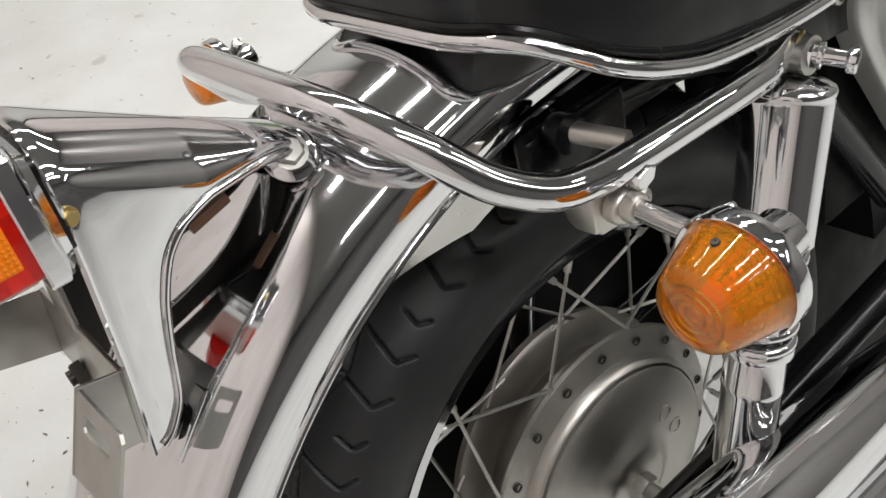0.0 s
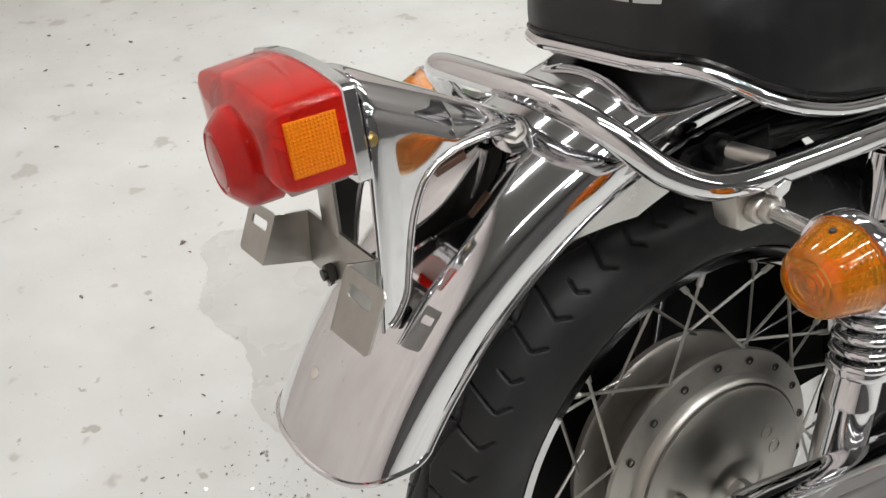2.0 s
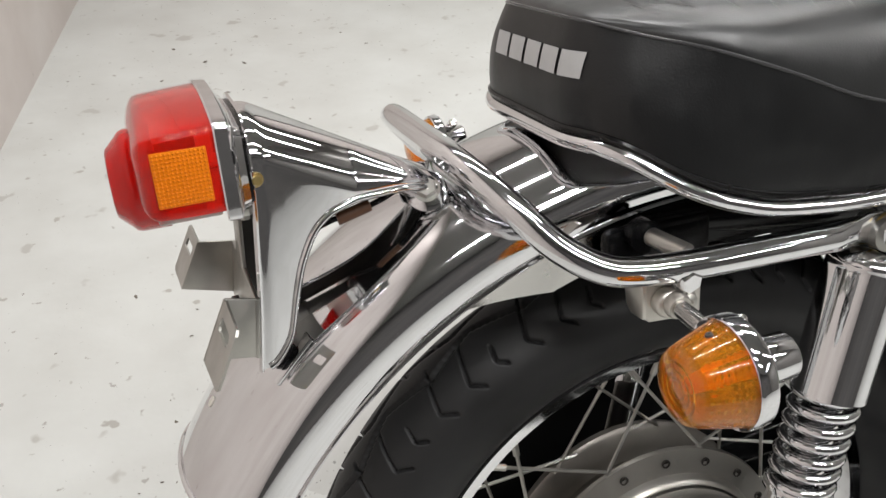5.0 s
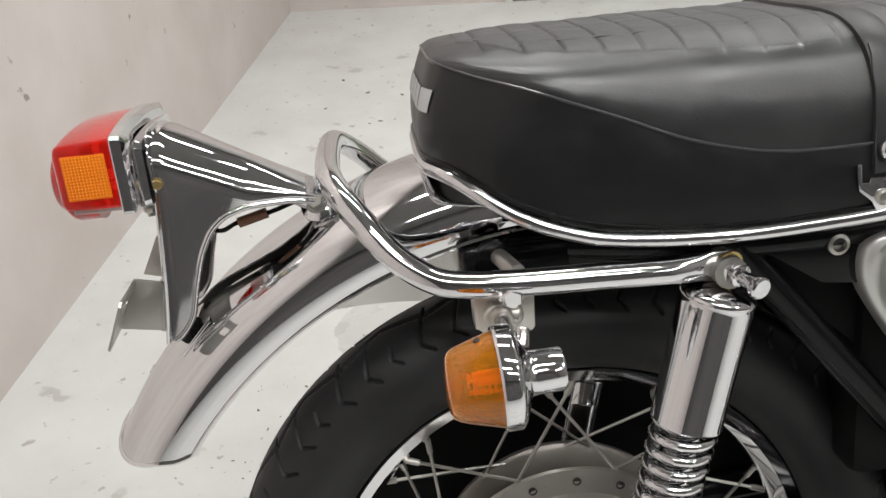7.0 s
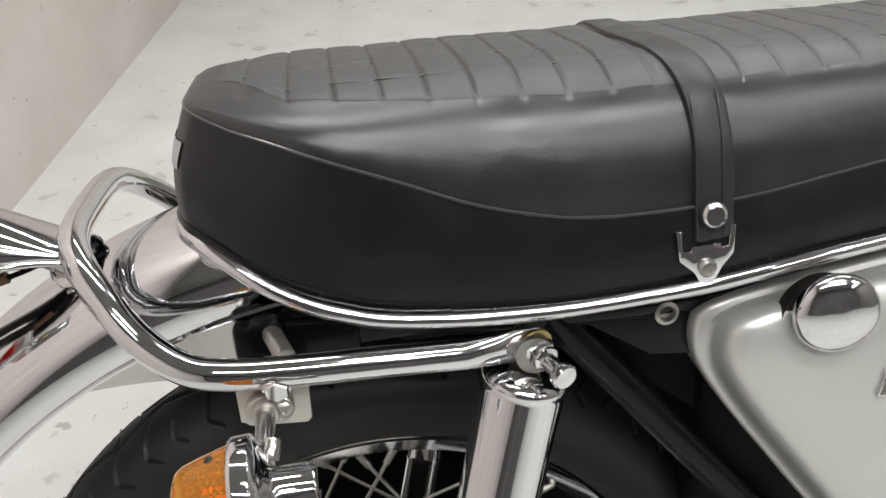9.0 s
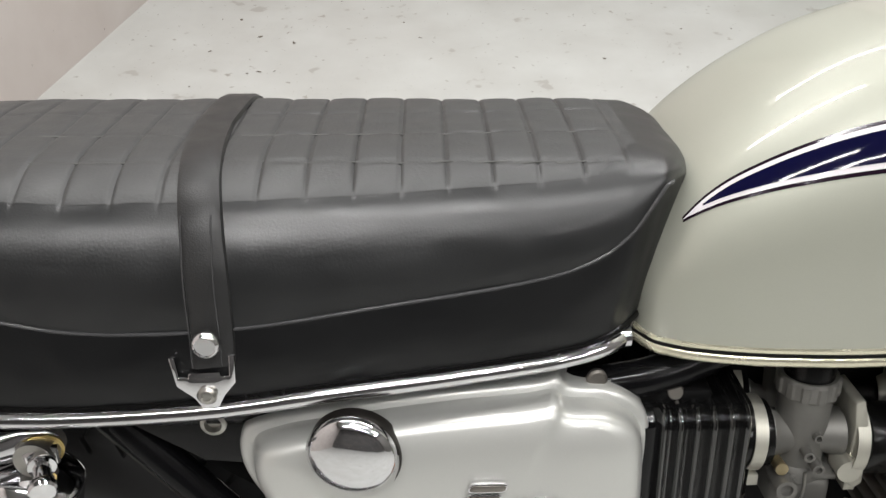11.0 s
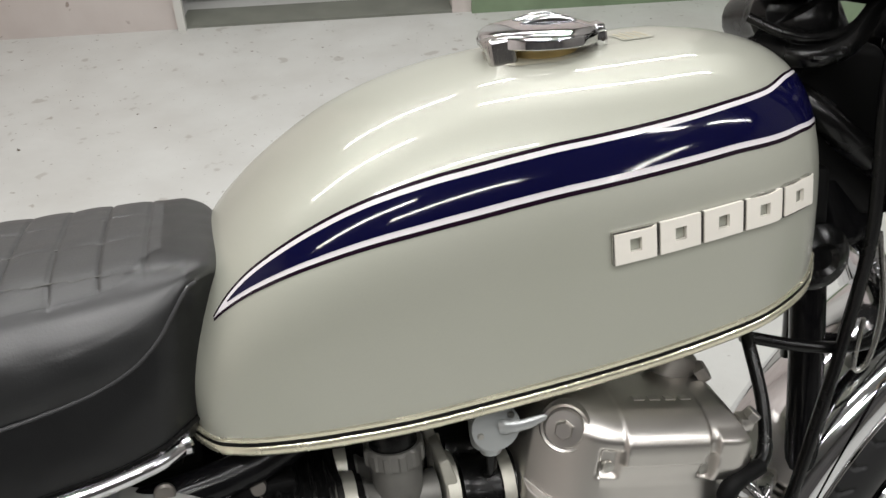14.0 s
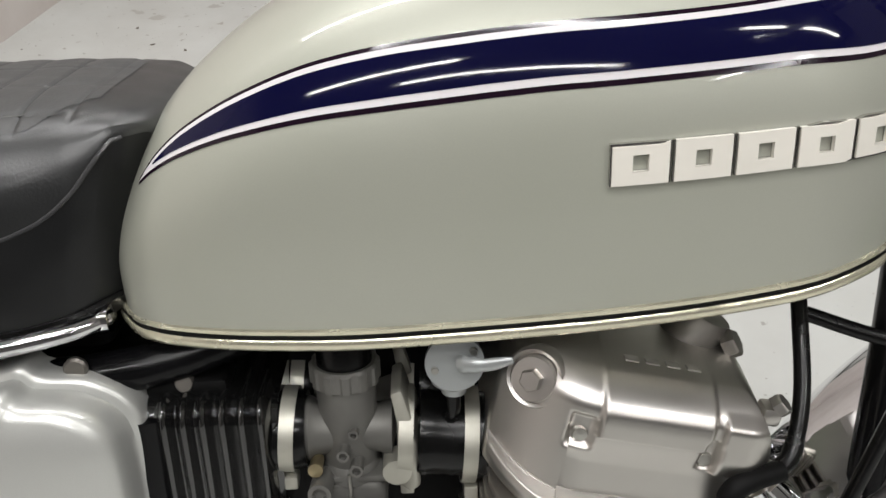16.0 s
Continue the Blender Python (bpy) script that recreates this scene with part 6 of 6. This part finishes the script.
ff = part("front_fender", bm, CHROME, bike, "curved chrome front fender")
ff.matrix_basis = front.matrix_basis
part("edge_bead", tube([Vector(p) for p in [r[0] for r in rows] + rows[-1][1:-1] + [r[-1] for r in rows[::-1]]], 0.0024, 8), CHROME, ff)
# controls, wiring and cables round the steering head
part("headlamp", lathe([(0.0, -0.1), (0.05, -0.09), (0.078, -0.05), (0.085, 0.0), (0.088, 0.01), (0.0, 0.02)], (1.14, -0.012, 0.56), (1, 0, 0.1), 40), BLACK, bike, "black headlamp shell")
bars = part("handlebar", tube(spline([(0.97, -0.36, 0.74), (1.0, -0.25, 0.74), (1.0, -0.1, 0.675), (0.995, -0.012, 0.67), (1.0, 0.076, 0.675), (1.0, 0.226, 0.74), (0.97, 0.336, 0.74)], 8), 0.011, 14), CHROME, bike, "chrome handlebar")
part("gauge_housing", joined(*[lathe([(0.0, 0.0), (0.03, 0.0), (0.036, 0.008), (0.038, 0.03), (0.036, 0.05), (0.0, 0.052)], (1.0, yy, 0.68), (-0.55, 0, 0.83), 36) for yy in (-0.065, 0.045)]), BLACK_MATT, bars, "black gauge housings")
for x, y, z in ((1.04, -0.105, 0.67),):
    part("housing_screw", joined(lathe([(0.0, 0.0), (0.0068, 0.0), (0.0068, 0.004), (0.0, 0.0045)], (x, y, z), (-0.45, -0.7, 0.5), 18), hexagon((x - 0.0018, y - 0.0028, z + 0.002), (-0.45, -0.7, 0.5), 0.0042, 0.003)), STEEL, bars)
part("gauge_bracket", joined(tube(spline([(0.894, -0.04, 0.664), (0.92, -0.035, 0.66), (0.975, -0.04, 0.652), (1.03, -0.06, 0.64), (1.06, -0.07, 0.633)], 6), [0.012] * 6 + [0.016] * 6 + [0.014] * 6 + [0.013] * 7, 14), lathe([(0.0, 0.0), (0.03, 0.0), (0.033, 0.004), (0.033, 0.03), (0.029, 0.036), (0.0, 0.038)], (0.985, -0.02, 0.6), (-0.45, 0, 0.893), 32)), SOFT_RUBBER, bars, "black gauge bracket")
part("harness_boot", tube(spline([(0.956, -0.034, 0.628), (0.962, -0.015, 0.624), (0.968, 0.02, 0.618), (0.974, 0.05, 0.612)], 6), [0.014, 0.018, 0.021] + [0.023] * 13 + [0.021, 0.018, 0.014], 18), SOFT_RUBBER, bars, "black rubber harness boot")
part("bracket_bolt", joined(lathe([(0.0, 0.0), (0.006, 0.0), (0.006, 0.002), (0.0, 0.0022)], (0.926, -0.05, 0.655), (-0.3, -0.85, 0.4), 20), hexagon((0.9255, -0.0517, 0.656), (-0.3, -0.85, 0.4), 0.0043, 0.0035)), CAST_DARK, bars)
part("bright_lead", tube(spline([(0.922, -0.04, 0.63), (0.94, -0.058, 0.618), (0.965, -0.064, 0.613), (0.995, -0.062, 0.618), (1.02, -0.05, 0.632)], 6), 0.0036, 10), SOFT_RUBBER, bars, "shiny black looped lead")
part("head_gusset", joined(slab([(0.95, 0.6), (1.0, 0.605), (1.04, 0.595), (1.072, 0.47), (1.03, 0.455), (1.0, 0.49), (0.94, 0.51)], 0.05, 0.01, "y", -0.045, 3)), BLACK_MATT, chassis, "black gusset at the steering head")
part("wiring_loom", joined(tube(spline([(0.935, -0.03, 0.61), (0.955, -0.06, 0.6), (0.985, -0.065, 0.605), (1.02, -0.06, 0.63)], 6), 0.009, 12), tube(spline([(0.94, 0.0, 0.59), (0.97, -0.05, 0.56), (1.0, -0.06, 0.53), (1.04, -0.05, 0.5)], 6), 0.012, 12)), SOFT_RUBBER, bike, "black wiring loom at the steering head")
part("loom_band", tube(spline([(0.945, -0.045, 0.607), (0.958, -0.07, 0.6), (0.975, -0.074, 0.602)], 6), 0.0035, 8), SOFT_RUBBER, bike, "black loom band")
horn = part("horn", lathe([(0.0, 0.0), (0.02, 0.0), (0.027, 0.006), (0.027, 0.012), (0.022, 0.014), (0.027, 0.018), (0.027, 0.026), (0.022, 0.03), (0.014, 0.034), (0.01, 0.03), (0.0, 0.03)], (0.972, -0.045, 0.443), (-0.1, -1, 0.05), 40), SOFT_RUBBER, bike, "round black horn")
part("horn_bracket", box((0.968, -0.05, 0.49), (0.03, 0.03, 0.05), 0.006), BLACK_MATT, horn)
for name, pts, rr, label in (
    ("throttle_cable", [(1.0, -0.13, 0.68), (0.984, -0.115, 0.6), (0.987, -0.108, 0.48), (0.978, -0.1, 0.396), (0.958, -0.1, 0.32), (0.935, -0.1, 0.24)], 0.0052, "black control cable"),
    ("clutch_cable", [(0.905, -0.07, 0.39), (0.95, -0.085, 0.378), (0.99, -0.09, 0.371), (1.02, -0.085, 0.372), (1.06, -0.075, 0.395)], 0.005, "black control cable"),
    ("brake_cable", [(1.05, -0.14, 0.68), (1.055, -0.135, 0.55), (1.05, -0.13, 0.4), (1.035, -0.12, 0.3), (1.02, -0.11, 0.18)], 0.005, "black control cable"),
    ("speedometer_cable", [(1.08, -0.13, 0.66), (1.07, -0.13, 0.5), (1.045, -0.125, 0.37), (1.03, -0.115, 0.25)], 0.0046, "black control cable"),
):
    part(name, tube(spline(pts, 8), rr, 10), SOFT_RUBBER, bike, label)
part("wire_loop", tube(spline([(1.0, -0.1, 0.47), (1.004, -0.105, 0.41), (0.995, -0.105, 0.365), (0.985, -0.102, 0.36), (0.992, -0.1, 0.4)], 6), 0.0022, 8), DULL_CHROME, bike, "bare cable guide loop")
part("cable_band", lathe([(0.0125, -0.003), (0.0145, -0.003), (0.0145, 0.003), (0.0125, 0.003)], (1.046, -0.124, 0.355), (0.1, 0.1, 1), 24, caps=False), BRASS_OLD, bike, "yellowed cable band")
